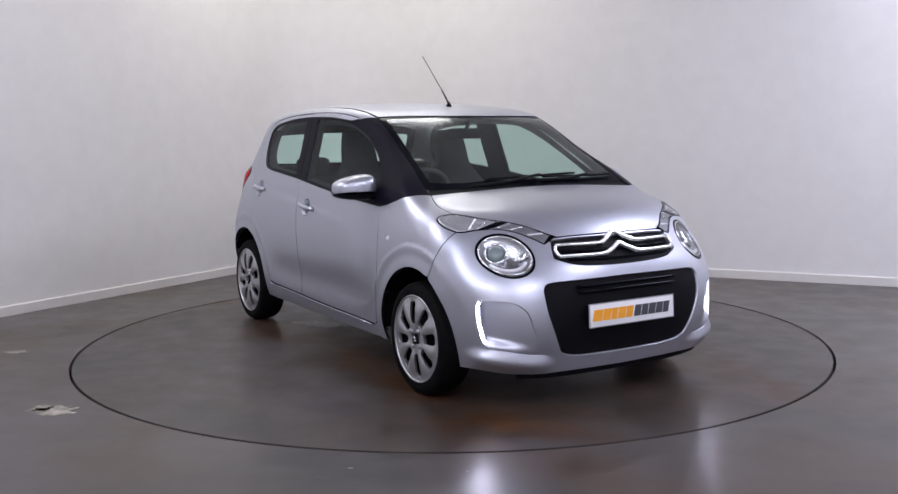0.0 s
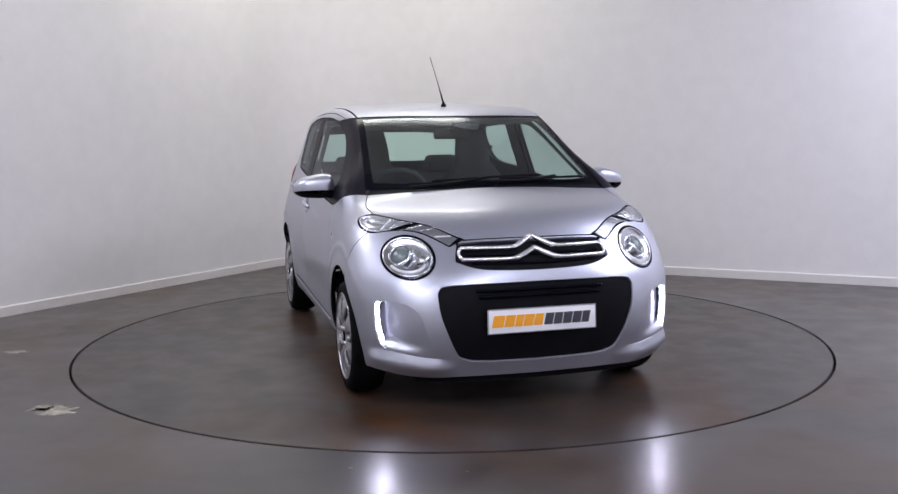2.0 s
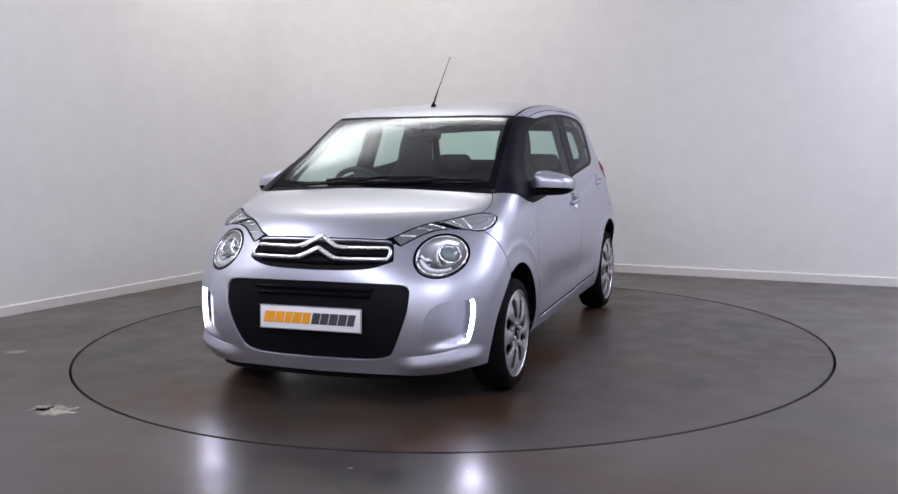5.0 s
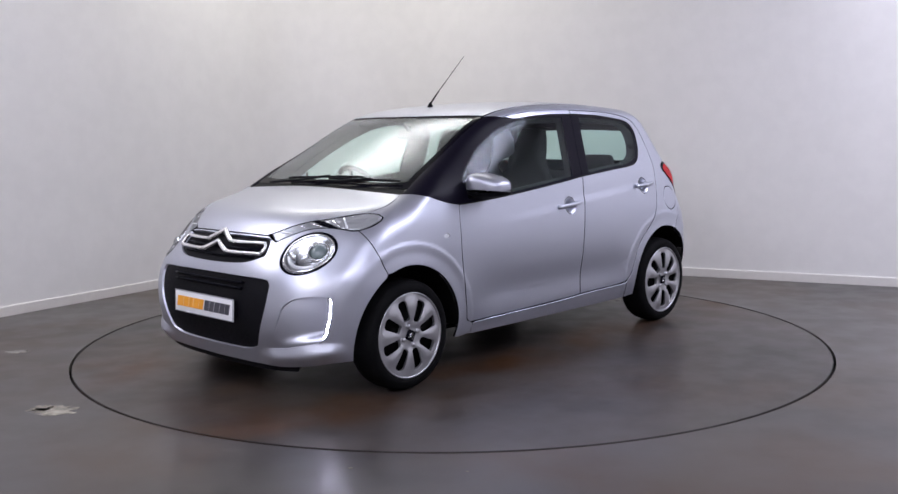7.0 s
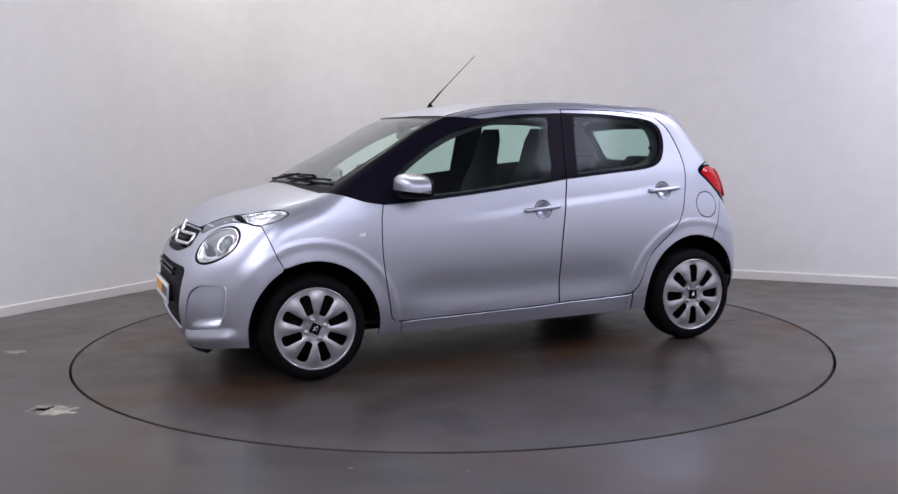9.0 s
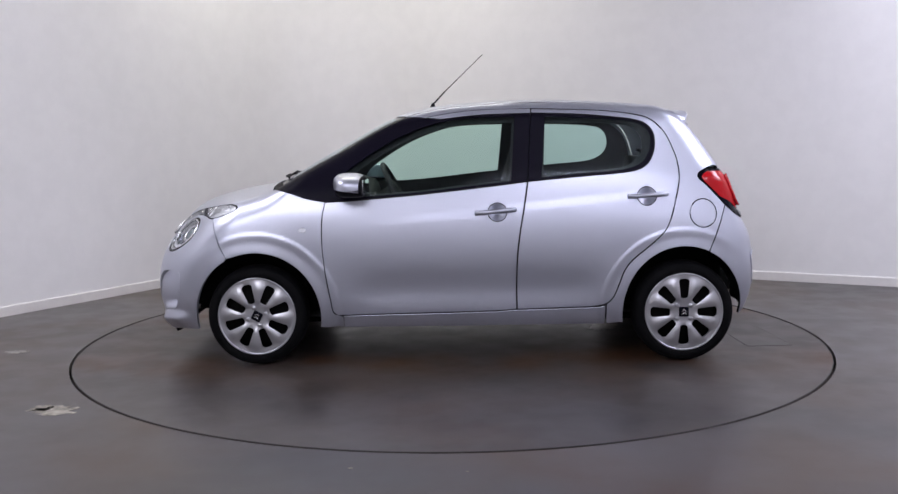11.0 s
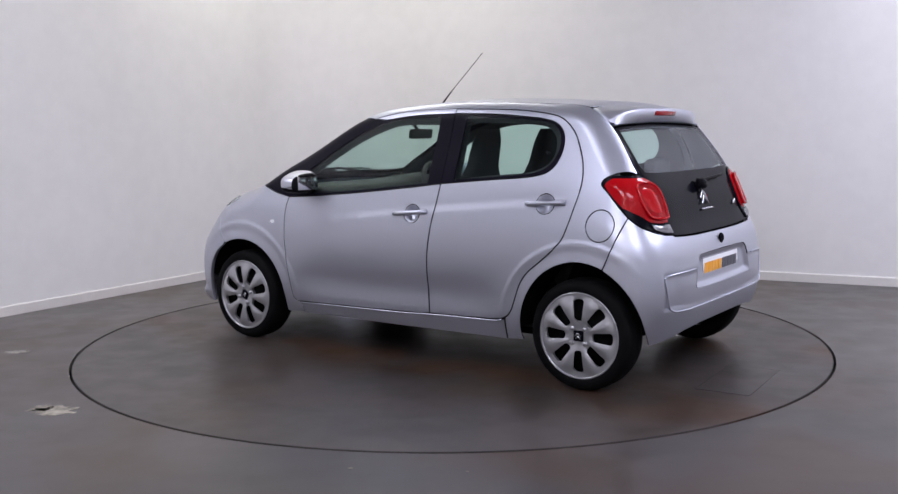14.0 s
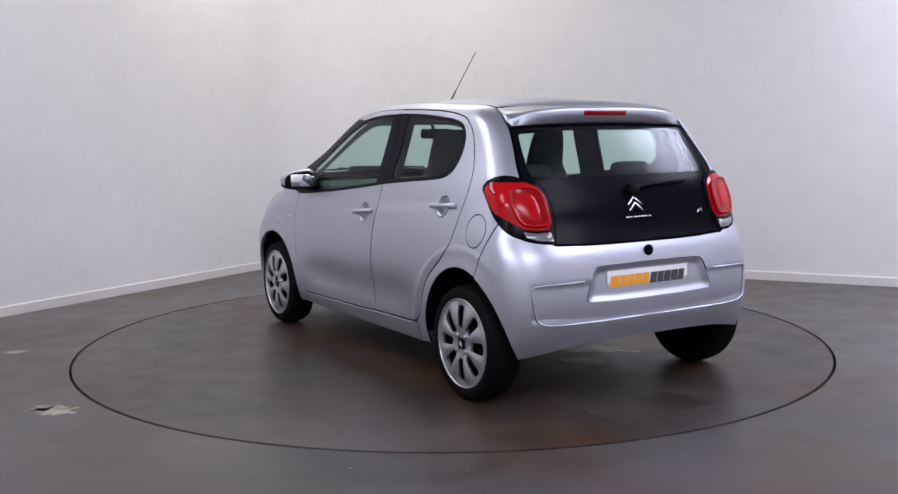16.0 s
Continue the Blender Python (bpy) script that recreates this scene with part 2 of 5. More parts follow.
def solve(f, inside, outside):
    """The place between inside and outside where f crosses 0, for whole arrays."""
    a, b = np.array(inside, float), np.array(outside, float)
    for _ in range(34):
        m = (a + b) / 2
        out = f(m) > 0
        a, b = np.where(out, a, m), np.where(out, m, b)
    return (a + b) / 2


def side_at(x, z):
    x, z = np.broadcast_arrays(np.asarray(x, float), np.asarray(z, float))
    y = solve(lambda v: G(x, v, z), 0 * x + 0.1, 0 * x + 1.1)
    return np.stack([x, y, z], -1)


def front_at(y, z):
    y, z = np.broadcast_arrays(np.asarray(y, float), np.asarray(z, float))
    x = solve(lambda v: G(v, y, z), 0 * y + 0.2, 0 * y + 2.2)
    return np.stack([x, y, z], -1)


def rear_at(y, z):
    y, z = np.broadcast_arrays(np.asarray(y, float), np.asarray(z, float))
    x = solve(lambda v: G(v, y, z), 0 * y - 0.2, 0 * y - 2.2)
    return np.stack([x, y, z], -1)


def top_at(x, y):
    x, y = np.broadcast_arrays(np.asarray(x, float), np.asarray(y, float))
    z = solve(lambda v: G(x, y, v), 0 * x + 0.3, 0 * x + 1.7)
    return np.stack([x, y, z], -1)


def normal_at(p):
    e = 0.004
    x, y, z = p[..., 0], p[..., 1], p[..., 2]
    n = np.stack([G(x + e, y, z) - G(x - e, y, z), G(x, y + e, z) - G(x, y - e, z), G(x, y, z + e) - G(x, y, z - e)], -1)
    return n / np.maximum(np.linalg.norm(n, axis=-1, keepdims=True), 1e-9)


# ---- building helpers ----
def mesh_of(name, verts, faces, mats, normals=None, smooth=True):
    me = bpy.data.meshes.new(name)
    me.from_pydata([tuple(map(float, v)) for v in verts], [], [tuple(map(int, f)) for f in faces])
    for m in (mats if isinstance(mats, (list, tuple)) else [mats]):
        me.materials.append(m)
    me.polygons.foreach_set("use_smooth", [smooth] * len(me.polygons))
    me.update()
    if normals is not None:
        me.normals_split_custom_set_from_vertices([tuple(map(float, n)) for n in normals])
    return me


def part(name, bm, mat, parent=None, label="", smooth=True):
    """Links a bmesh as one mesh object under a thing or a part."""
    me = bpy.data.meshes.new(name)
    bm.to_mesh(me)
    bm.free()
    me.materials.append(mat)
    me.polygons.foreach_set("use_smooth", [smooth] * len(me.polygons))
    ob = new(name, me)
    ob.parent = parent
    return tagged(ob, label) if label else ob


def part_mesh(name, me, parent=None, label=""):
    ob = new(name, me)
    ob.parent = parent
    return tagged(ob, label) if label else ob


def box(sx, sy, sz, m=None, bevel=0.0, seg=2):
    bm = bmesh.new()
    bmesh.ops.create_cube(bm, size=1)
    bmesh.ops.scale(bm, vec=(sx, sy, sz), verts=bm.verts)
    if bevel:
        bmesh.ops.bevel(bm, geom=bm.edges[:], offset=bevel, segments=seg, affect="EDGES", profile=0.5)
    if m is not None:
        bmesh.ops.transform(bm, matrix=m, verts=bm.verts)
    return bm


def join(*bms):
    out = bmesh.new()
    for b in bms:
        me = bpy.data.meshes.new("tmp")
        b.to_mesh(me)
        b.free()
        out.from_mesh(me)
        bpy.data.meshes.remove(me)
    return out


def lathe(profile, n=48, axis="y", closed=True):
    """Turns (radius, along) pairs round an axis."""
    bm = bmesh.new()
    rings = []
    for r, h in profile:
        ring = []
        for i in range(n):
            a = 2 * math.pi * i / n
            c, s = r * math.cos(a), r * math.sin(a)
            ring.append(bm.verts.new((c, h, s) if axis == "y" else (c, s, h) if axis == "z" else (h, c, s)))
        rings.append(ring)
    for a, b in zip(rings, rings[1:]):
        for i in range(n):
            bm.faces.new((a[i], a[(i + 1) % n], b[(i + 1) % n], b[i]))
    if closed:
        bm.faces.new(rings[0][::-1])
        bm.faces.new(rings[-1])
    bmesh.ops.recalc_face_normals(bm, faces=bm.faces)
    return bm


def tube(points, r, n=8, closed=False, taper=1.0):
    """A round bar along points."""
    pts = [Vector(p) for p in points]
    bm = bmesh.new()
    rings = []
    for i, p in enumerate(pts):
        a = pts[i - 1] if (i or closed) else p
        b = pts[(i + 1) % len(pts)] if (i + 1 < len(pts) or closed) else p
        d = (b - a).normalized()
        u = d.cross(Vector((0.12, 0.3, 1))).normalized()
        v = d.cross(u)
        k = r * (1 + (taper - 1) * i / max(1, len(pts) - 1))
        rings.append([bm.verts.new(p + (u * math.cos(t) + v * math.sin(t)) * k) for t in (2 * math.pi * j / n for j in range(n))])
    pairs = list(zip(rings, rings[1:])) + ([(rings[-1], rings[0])] if closed else [])
    for a, b in pairs:
        for j in range(n):
            bm.faces.new((a[j], a[(j + 1) % n], b[(j + 1) % n], b[j]))
    if not closed:
        bm.faces.new(rings[0][::-1])
        bm.faces.new(rings[-1])
    bmesh.ops.recalc_face_normals(bm, faces=bm.faces)
    return bm


def smooth_run(pts, n=5, closed=False):
    """A smooth line through a few points (any dimension)."""
    p = [np.array(q, float) for q in pts]
    if len(p) < 3:
        return p
    out = []
    last = len(p) if closed else len(p) - 1
    for i in range(last):
        if closed:
            a, b, c, d = p[i - 1], p[i], p[(i + 1) % len(p)], p[(i + 2) % len(p)]
        else:
            b, c = p[i], p[i + 1]
            a = p[i - 1] if i else 2 * b - c
            d = p[i + 2] if i + 2 < len(p) else 2 * c - b
        for j in range(n):
            t = j / n
            out.append(0.5 * (2 * b + (c - a) * t + (2 * a - 5 * b + 4 * c - d) * t * t + (3 * b - a - 3 * c + d) * t ** 3))
    if not closed:
        out.append(p[-1])
    return out


def S(*pts, n=5):
    """Points of the side (x, z) set on the body."""
    q = np.array(smooth_run(pts, n))
    return list(side_at(q[:, 0], q[:, 1]))


def F(*pts, n=5):
    q = np.array(smooth_run(pts, n))
    return list(front_at(q[:, 0], q[:, 1]))


def B(*pts, n=5):
    q = np.array(smooth_run(pts, n))
    return list(rear_at(q[:, 0], q[:, 1]))


def T(*pts, n=5):
    q = np.array(smooth_run(pts, n))
    return list(top_at(q[:, 0], q[:, 1]))


def flip(pts):
    return [np.array((p[0], -p[1], p[2])) for p in pts][::-1]


class Chart:
    """A flat map of part of the body: side (x, z), top (x, y), nose and stern (angle, z)."""
    def __init__(self, kind):
        self.kind = kind
        self.ax = {"nose": 0.9, "stern": -0.75}.get(kind, 0)

    def flat(self, p):
        x, y, z = p
        if self.kind == "side":
            return (x, z)
        if self.kind == "top":
            return (x, y)
        s = 1 if self.kind == "nose" else -1
        return (math.atan2(y, s * (x - self.ax)) * 0.85, z)

    def solid(self, uv):
        u, v = uv[:, 0], uv[:, 1]
        if self.kind == "side":
            return side_at(u, v)
        if self.kind == "top":
            return top_at(u, v)
        s = 1 if self.kind == "nose" else -1
        c, k = s * np.cos(u / 0.85), np.sin(u / 0.85)
        r = solve(lambda q: G(self.ax + q * c, q * k, v), 0 * u + 0.05, 0 * u + 2.0)
        return np.stack([self.ax + r * c, r * k, v], -1)


    def normals(self, p):
        return normal_at(p)


class Disc(Chart):
    """A flat round face that looks along y, with a height over (x, z)."""
    def __init__(self, height):
        self.kind, self.height = "disc", height

    def flat(self, p):
        return (p[0], p[2])

    def solid(self, uv):
        return np.stack([uv[:, 0], self.height(uv[:, 0], uv[:, 1]), uv[:, 1]], -1)

    def normals(self, p):
        e = 0.001
        x, z, h = p[:, 0], p[:, 2], self.height
        n = np.stack([-(h(x + e, z) - h(x - e, z)) / (2 * e), 0 * x + 1, -(h(x, z + e) - h(x, z - e)) / (2 * e)], -1)
        return n / np.linalg.norm(n, axis=1, keepdims=True)


class Slant(Chart):
    """The body seen along a slanting line of sight, for skins that bend from the side to the top."""
    def __init__(self, way, anchor):
        self.kind = "slant"
        self.d = np.array(way, float) / np.linalg.norm(way)
        self.e1 = np.cross(self.d, (0.0, -1.0, 1.0))
        self.e1 /= np.linalg.norm(self.e1)
        self.e2 = np.cross(self.d, self.e1)
        self.base = float(np.dot(anchor, self.d))

    def flat(self, p):
        return (float(np.dot(p, self.e1)), float(np.dot(p, self.e2)))

    def solid(self, uv):
        p = uv[:, 0:1] * self.e1 + uv[:, 1:2] * self.e2 + self.base * self.d
        s = solve(lambda q: G(p[:, 0] + q * self.d[0], p[:, 1] + q * self.d[1], p[:, 2] + q * self.d[2]), np.zeros(len(p)), np.ones(len(p)))
        return p + s[:, None] * self.d


CHARTS = {k: Chart(k) for k in ("side", "top", "nose", "stern")}
CHARTS["wing"] = Slant((0, 1, 1), (0, 0.33, 0.5))
CHARTS["lamp"] = Slant((0.45, 0.45, 0.77), (1.2, 0.35, 0.55))


def area2(p):
    x, y = p[:, 0], p[:, 1]
    return 0.5 * np.sum(x * np.roll(y, -1) - np.roll(x, -1) * y)


def tidy(p, spacing):
    """An even walk round a closed line that keeps its corners."""
    out = []
    for a, b in zip(p, np.roll(p, -1, axis=0)):
        d = np.linalg.norm(b - a)
        if d < 1e-5:
            continue
        k = max(1, int(math.ceil(d / spacing)))
        out += [a + (b - a) * j / k for j in range(k)]
    keep = [out[0]]
    for q in out[1:]:
        if np.linalg.norm(q - keep[-1]) > 0.0025:
            keep.append(q)
    return np.array(keep)


def inset(p, d):
    """The closed line p (anticlockwise) moved inwards by d."""
    e = np.roll(p, -1, axis=0) - p
    e /= np.maximum(np.linalg.norm(e, axis=1, keepdims=True), 1e-9)
    n = np.stack([-e[:, 1], e[:, 0]], -1)
    m = n + np.roll(n, 1, axis=0)
    m /= np.maximum((m * m).sum(1, keepdims=True) / 2, 0.5)
    return p + m * d


def within(q, p):
    """Which points q lie in the polygon p."""
    x, y = q[:, 0:1], q[:, 1:2]
    a, b = p, np.roll(p, -1, axis=0)
    cross = (a[:, 1] > y) != (b[:, 1] > y)
    dy = np.where(np.abs(b[:, 1] - a[:, 1]) < 1e-12, 1e-12, b[:, 1] - a[:, 1])
    at = a[:, 0] + (y - a[:, 1]) * (b[:, 0] - a[:, 0]) / dy
    return (np.sum(cross & (x < at), axis=1) % 2) == 1


from mathutils.geometry import delaunay_2d_cdt


def panel_mesh(name, outline, chart, mat, holes=(), spacing=0.026, gap=0.0032, out=0.0, lip=0.014, shape=None, mirror=False, lift=None, dark=None):
    """A skin cut out of the body along a closed line, with turned edges.
    out: metres proud of the body; shape(p, n): moves the points further; lift(d): height over the distance d from the edge."""
    ch = CHARTS[chart]
    dark = mat == SILVER and lip > 0 if dark is None else dark
    loops = []
    for i, loop in enumerate([outline, *holes]):
        p = tidy(np.array([ch.flat(q) for q in loop]), spacing * 0.7)
        if area2(p) < 0:
            p = p[::-1]
        p = inset(p, gap if i == 0 else -gap)
        loops.append(p)
    lo, hi = loops[0].min(0), loops[0].max(0)
    gx, gy = np.meshgrid(np.arange(lo[0], hi[0], spacing), np.arange(lo[1], hi[1], spacing))
    gx = gx + (np.arange(gx.shape[0]) % 2)[:, None] * spacing / 2
    q = np.stack([gx.ravel(), gy.ravel()], -1)
    ok = within(q, loops[0])
    for h in loops[1:]:
        ok &= ~within(q, h)
    rim = np.concatenate(loops)
    q = q[ok]
    if len(q):
        far = np.sqrt(((q[:, None, :] - rim[None]) ** 2).sum(-1)).min(1)
        q = q[far > spacing * 0.45]
    pts = np.concatenate([rim, q])
    edges, k = [], 0
    for p in loops:
        edges += [(k + i, k + (i + 1) % len(p)) for i in range(len(p))]
        k += len(p)
    v2, e2, f2, vo, eo, fo = delaunay_2d_cdt([Vector(p) for p in pts], edges, [], 0, 1e-6)
    v2 = np.array([tuple(v) for v in v2])
    tri = np.array([f for f in f2])
    mid = v2[tri].mean(1)
    ok = within(mid, loops[0])
    for h in loops[1:]:
        ok &= ~within(mid, h)
    tri = tri[ok]
    used = np.unique(tri)
    remap = -np.ones(len(v2), int)
    remap[used] = np.arange(len(used))
    v2, tri = v2[used], remap[tri]
    p3 = ch.solid(v2)
    nn = ch.normals(p3)
    if lift is not None:
        d = np.sqrt(((v2[:, None, :] - rim[None]) ** 2).sum(-1)).min(1)
        p3 = p3 + nn * lift(d)[:, None]
    if shape is not None:
        p3 = shape(p3, nn)
    p3 = p3 + nn * out
    # face direction
    a, b, c = p3[tri[:, 0]], p3[tri[:, 1]], p3[tri[:, 2]]
    fn = np.cross(b - a, c - a)
    flipped = (fn * nn[tri[:, 0]]).sum(1) < 0
    tri[flipped] = tri[flipped][:, ::-1]
    if shape is not None or lift is not None:
        fn[flipped] *= -1
        acc = np.zeros_like(p3)
        for j in range(3):
            np.add.at(acc, tri[:, j], fn)
        nn2 = acc / np.maximum(np.linalg.norm(acc, axis=1, keepdims=True), 1e-12)
    else:
        nn2 = nn.copy()
    # turned edge
    count = {}
    for f in tri:
        for i in range(3):
            e = (f[i], f[(i + 1) % 3])
            if (e[1], e[0]) in count:
                del count[(e[1], e[0])]
            else:
                count[e] = 1
    verts, normals, faces = [*p3], [*nn2], [tuple(f) for f in tri]
    if lip:
        side = {}
        for a, b in count:
            d = p3[b] - p3[a]
            o = np.cross(d, nn[a])
            o /= max(np.linalg.norm(o), 1e-9)
            side.setdefault(a, []).append(o)
            side.setdefault(b, []).append(o)
        idx = {}
        for a, o in side.items():
            w = sum(o)
            w = w / max(np.linalg.norm(w), 1e-9)
            idx[a] = len(verts)
            verts += [p3[a] - nn[a] * 0.002 + w * 0.001, p3[a] - nn[a] * lip]
            normals += [w * 0.95 + nn[a] * 0.3, w]
        for a, b in count:
            faces += [(b, a, idx[a], idx[b]), (idx[b], idx[a], idx[a] + 1, idx[b] + 1)]
    verts, normals = np.array(verts), np.array(normals)
    normals /= np.maximum(np.linalg.norm(normals, axis=1, keepdims=True), 1e-9)
    if mirror:
        verts, normals, faces = verts * [1, -1, 1], normals * [1, -1, 1], [f[::-1] for f in faces]
    me = mesh_of(name, verts, faces, [mat, LINER] if dark else mat, normals)
    if dark:
        me.polygons.foreach_set("material_index", [0] * len(tri) + [0, 1] * ((len(faces) - len(tri)) // 2))
    return me


def panel(name, outline, chart, mat, parent, label="", both=False, **more):
    obs = [part_mesh(name, panel_mesh(name, outline, chart, mat, **more), parent, label)]
    if both:
        obs.append(part_mesh(name, panel_mesh(name, outline, chart, mat, mirror=True, **more), parent, label))
    return obs



# ---- the room ----
def prism(poly, z0, z1):
    bm = bmesh.new()
    lo = [bm.verts.new((x, y, z0)) for x, y in poly]
    hi = [bm.verts.new((x, y, z1)) for x, y in poly]
    for i in range(len(poly)):
        j = (i + 1) % len(poly)
        bm.faces.new((lo[i], lo[j], hi[j], hi[i]))
    bm.faces.new(lo[::-1])
    bm.faces.new(hi)
    bmesh.ops.recalc_face_normals(bm, faces=bm.faces)
    return bm


# inner faces of the two walls that meet in the corner behind the turntable
L0, L1 = Vector((-3.218, 0.826)), Vector((-1.762, 3.194))
R0, R1 = Vector((1.601, 2.624)), Vector((3.560, 1.666))
DL, DR = (L1 - L0).normalized(), (R1 - R0).normalized()
_k = ((R0.x - L0.x) * DR.y - (R0.y - L0.y) * DR.x) / (DL.x * DR.y - DL.y * DR.x)
CORNER = L0 + DL * _k
LEFT_END, RIGHT_END = CORNER - DL * 10.6, CORNER + DR * 10.2
BACK_L, BACK_R = LEFT_END + Vector((1.2, -4.2)), RIGHT_END + Vector((-2.0, -4.4))


BEND = 1.0  # radius of the rounded corner
_half = 0.5 * math.acos(DL.dot(DR))
BEND_L, BEND_R = CORNER - DL * BEND * math.tan(_half), CORNER + DR * BEND * math.tan(_half)
HUB = BEND_L + Vector((DL.y, -DL.x)) * BEND
_a0, _a1 = math.atan2(BEND_L.y - HUB.y, BEND_L.x - HUB.x), math.atan2(BEND_R.y - HUB.y, BEND_R.x - HUB.x)
ANGLES = [_a0 + (_a1 - _a0) * k / 28 for k in range(29)]


def wall(name, a, b, label, thick=0.2, over=1.0):
    d = (b - a).normalized()
    n = Vector((-d.y, d.x)) * thick
    e = d * thick * over
    ob = part(name, prism([a, b + e, b + e + n, a + n], -0.02, CEILING), PAINTED_WALL, smooth=False)
    return tagged(ob, label, "wall", kind="structure")


def bent(profile, name, mat, label, category):
    """Sweeps (distance in from the wall's face, height) pairs round the rounded corner."""
    bm = bmesh.new()
    rows = [[bm.verts.new((HUB.x + (BEND - o) * math.cos(a), HUB.y + (BEND - o) * math.sin(a), h)) for o, h in profile] for a in ANGLES]
    for p, q in zip(rows, rows[1:]):
        for i in range(len(profile)):
            k = (i + 1) % len(profile)
            bm.faces.new((p[i], p[k], q[k], q[i]))
    bm.faces.new(rows[0][::-1])
    bm.faces.new(rows[-1])
    bmesh.ops.recalc_face_normals(bm, faces=bm.faces)
    ob = part(name, bm, mat)
    ob.data.set_sharp_from_angle(angle=0.5)
    return tagged(ob, label, category, kind="structure")


wall("wall_west", LEFT_END, BEND_L, "plain white painted studio wall with a low skirting", over=0)
bent([(0.0, -0.02), (0.0, CEILING), (-0.2, CEILING), (-0.2, -0.02)], "wall_corner", PAINTED_WALL, "rounded corner between two white studio walls", "wall")
wall("wall_north", BEND_R, RIGHT_END, "plain white painted studio wall with a low skirting")
wall("wall_east", RIGHT_END, BACK_R, "plain white painted wall closing the studio")
wall("wall_south", BACK_R, BACK_L, "plain white painted wall closing the studio")
wall("wall_southwest", BACK_L, LEFT_END, "plain white painted wall closing the studio")
BOARD = [(-0.001, 0.0), (0.014, 0.0), (0.014, 0.066), (0.010, 0.073), (-0.001, 0.073)]


def skirting(name, a, b):
    d = (b - a).normalized()
    n = Vector((d.y, -d.x))
    bm = bmesh.new()
    ends = [[bm.verts.new((p.x + n.x * o, p.y + n.y * o, h)) for o, h in BOARD] for p in (a, b)]
    for i in range(len(BOARD)):
        j = (i + 1) % len(BOARD)
        bm.faces.new((ends[0][i], ends[0][j], ends[1][j], ends[1][i]))
    bm.faces.new(ends[0][::-1])
    bm.faces.new(ends[1])
    bmesh.ops.recalc_face_normals(bm, faces=bm.faces)
    return tagged(part(name, bm, SKIRTING, smooth=False), "low off-white skirting board along the wall", "skirting", kind="structure")


skirting("baseboard_west", LEFT_END, BEND_L)
bent(BOARD, "baseboard_corner", SKIRTING, "low off-white skirting round the corner", "skirting")
skirting("baseboard_north", BEND_R, RIGHT_END)

# floor: one sheet with a round opening for the turntable
bm = bmesh.new()
N_RING = 160
ring = [(math.cos(2 * math.pi * i / N_RING), math.sin(2 * math.pi * i / N_RING)) for i in range(N_RING)]
r_in = R_TABLE + 0.006
inner = [bm.verts.new((c * r_in, s * r_in, 0)) for c, s in ring]
deep = [bm.verts.new((c * r_in, s * r_in, -0.05)) for c, s in ring]
outer = [bm.verts.new((c * 18, s * 18, 0)) for c, s in ring]
for i in range(N_RING):
    j = (i + 1) % N_RING
    bm.faces.new((inner[i], outer[i], outer[j], inner[j]))
    bm.faces.new((deep[i], inner[i], inner[j], deep[j]))
bmesh.ops.recalc_face_normals(bm, faces=bm.faces)
floor = tagged(part("floor", bm, FLOOR, smooth=False), "stained grey sealed concrete floor with a soft shine", "floor", kind="structure")
pit = tagged(part("floor_pit", lathe([(R_TABLE + 0.03, -0.1), (R_TABLE + 0.03, -0.048)], 96, "z"), GAP), "dark pit below the turntable", "pit", kind="structure")
ceil = prism([LEFT_END - Vector((1, 0)), BACK_L - Vector((1, 1)), BACK_R + Vector((1, -1)), RIGHT_END + Vector((1, 1)), CORNER + Vector((0, 1))], CEILING, CEILING + 0.15)
tagged(part("ceiling", ceil, CEILING_PAINT, smooth=False), "plain white studio ceiling", "ceiling", kind="structure")

# ceiling lights
for lx, ly, lsx, lsy, lt, lw, lc in LAMPS:
    light = tagged(new("ceiling_light"), "long white ceiling light with a lit diffuser", "ceiling light", "ceiling lights")
    part("housing", box(lsx + 0.1, lsy + 0.1, 0.06, pose(0, 0, CEILING - 0.03), 0.008), LAMP_WHITE, light)
    part("diffuser", box(lsx + 0.02, lsy + 0.02, 0.012, pose(0, 0, CEILING - 0.066), 0.003), LAMP_GLOW, light)
    light.matrix_basis = pose(lx, ly, 0, 0, 0, lt)

# turntable, which turns with the car
turntable = tagged(new("turntable"), "round flush turntable of stained grey concrete with a dark rim gap", "turntable")
part("turntable_deck", lathe([(R_TABLE - 0.009, -0.045), (R_TABLE - 0.009, -0.002), (R_TABLE - 0.011, 0.0)], 160, "z"), TABLE, turntable, smooth=False)
part("steel_rim", join(lathe([(R_TABLE - 0.009, 0.0), (R_TABLE - 0.009, 0.0015), (R_TABLE - 0.013, 0.0015), (R_TABLE - 0.013, 0.0)], 160, "z", False)), STEEL, turntable, "thin worn steel edge", smooth=False)

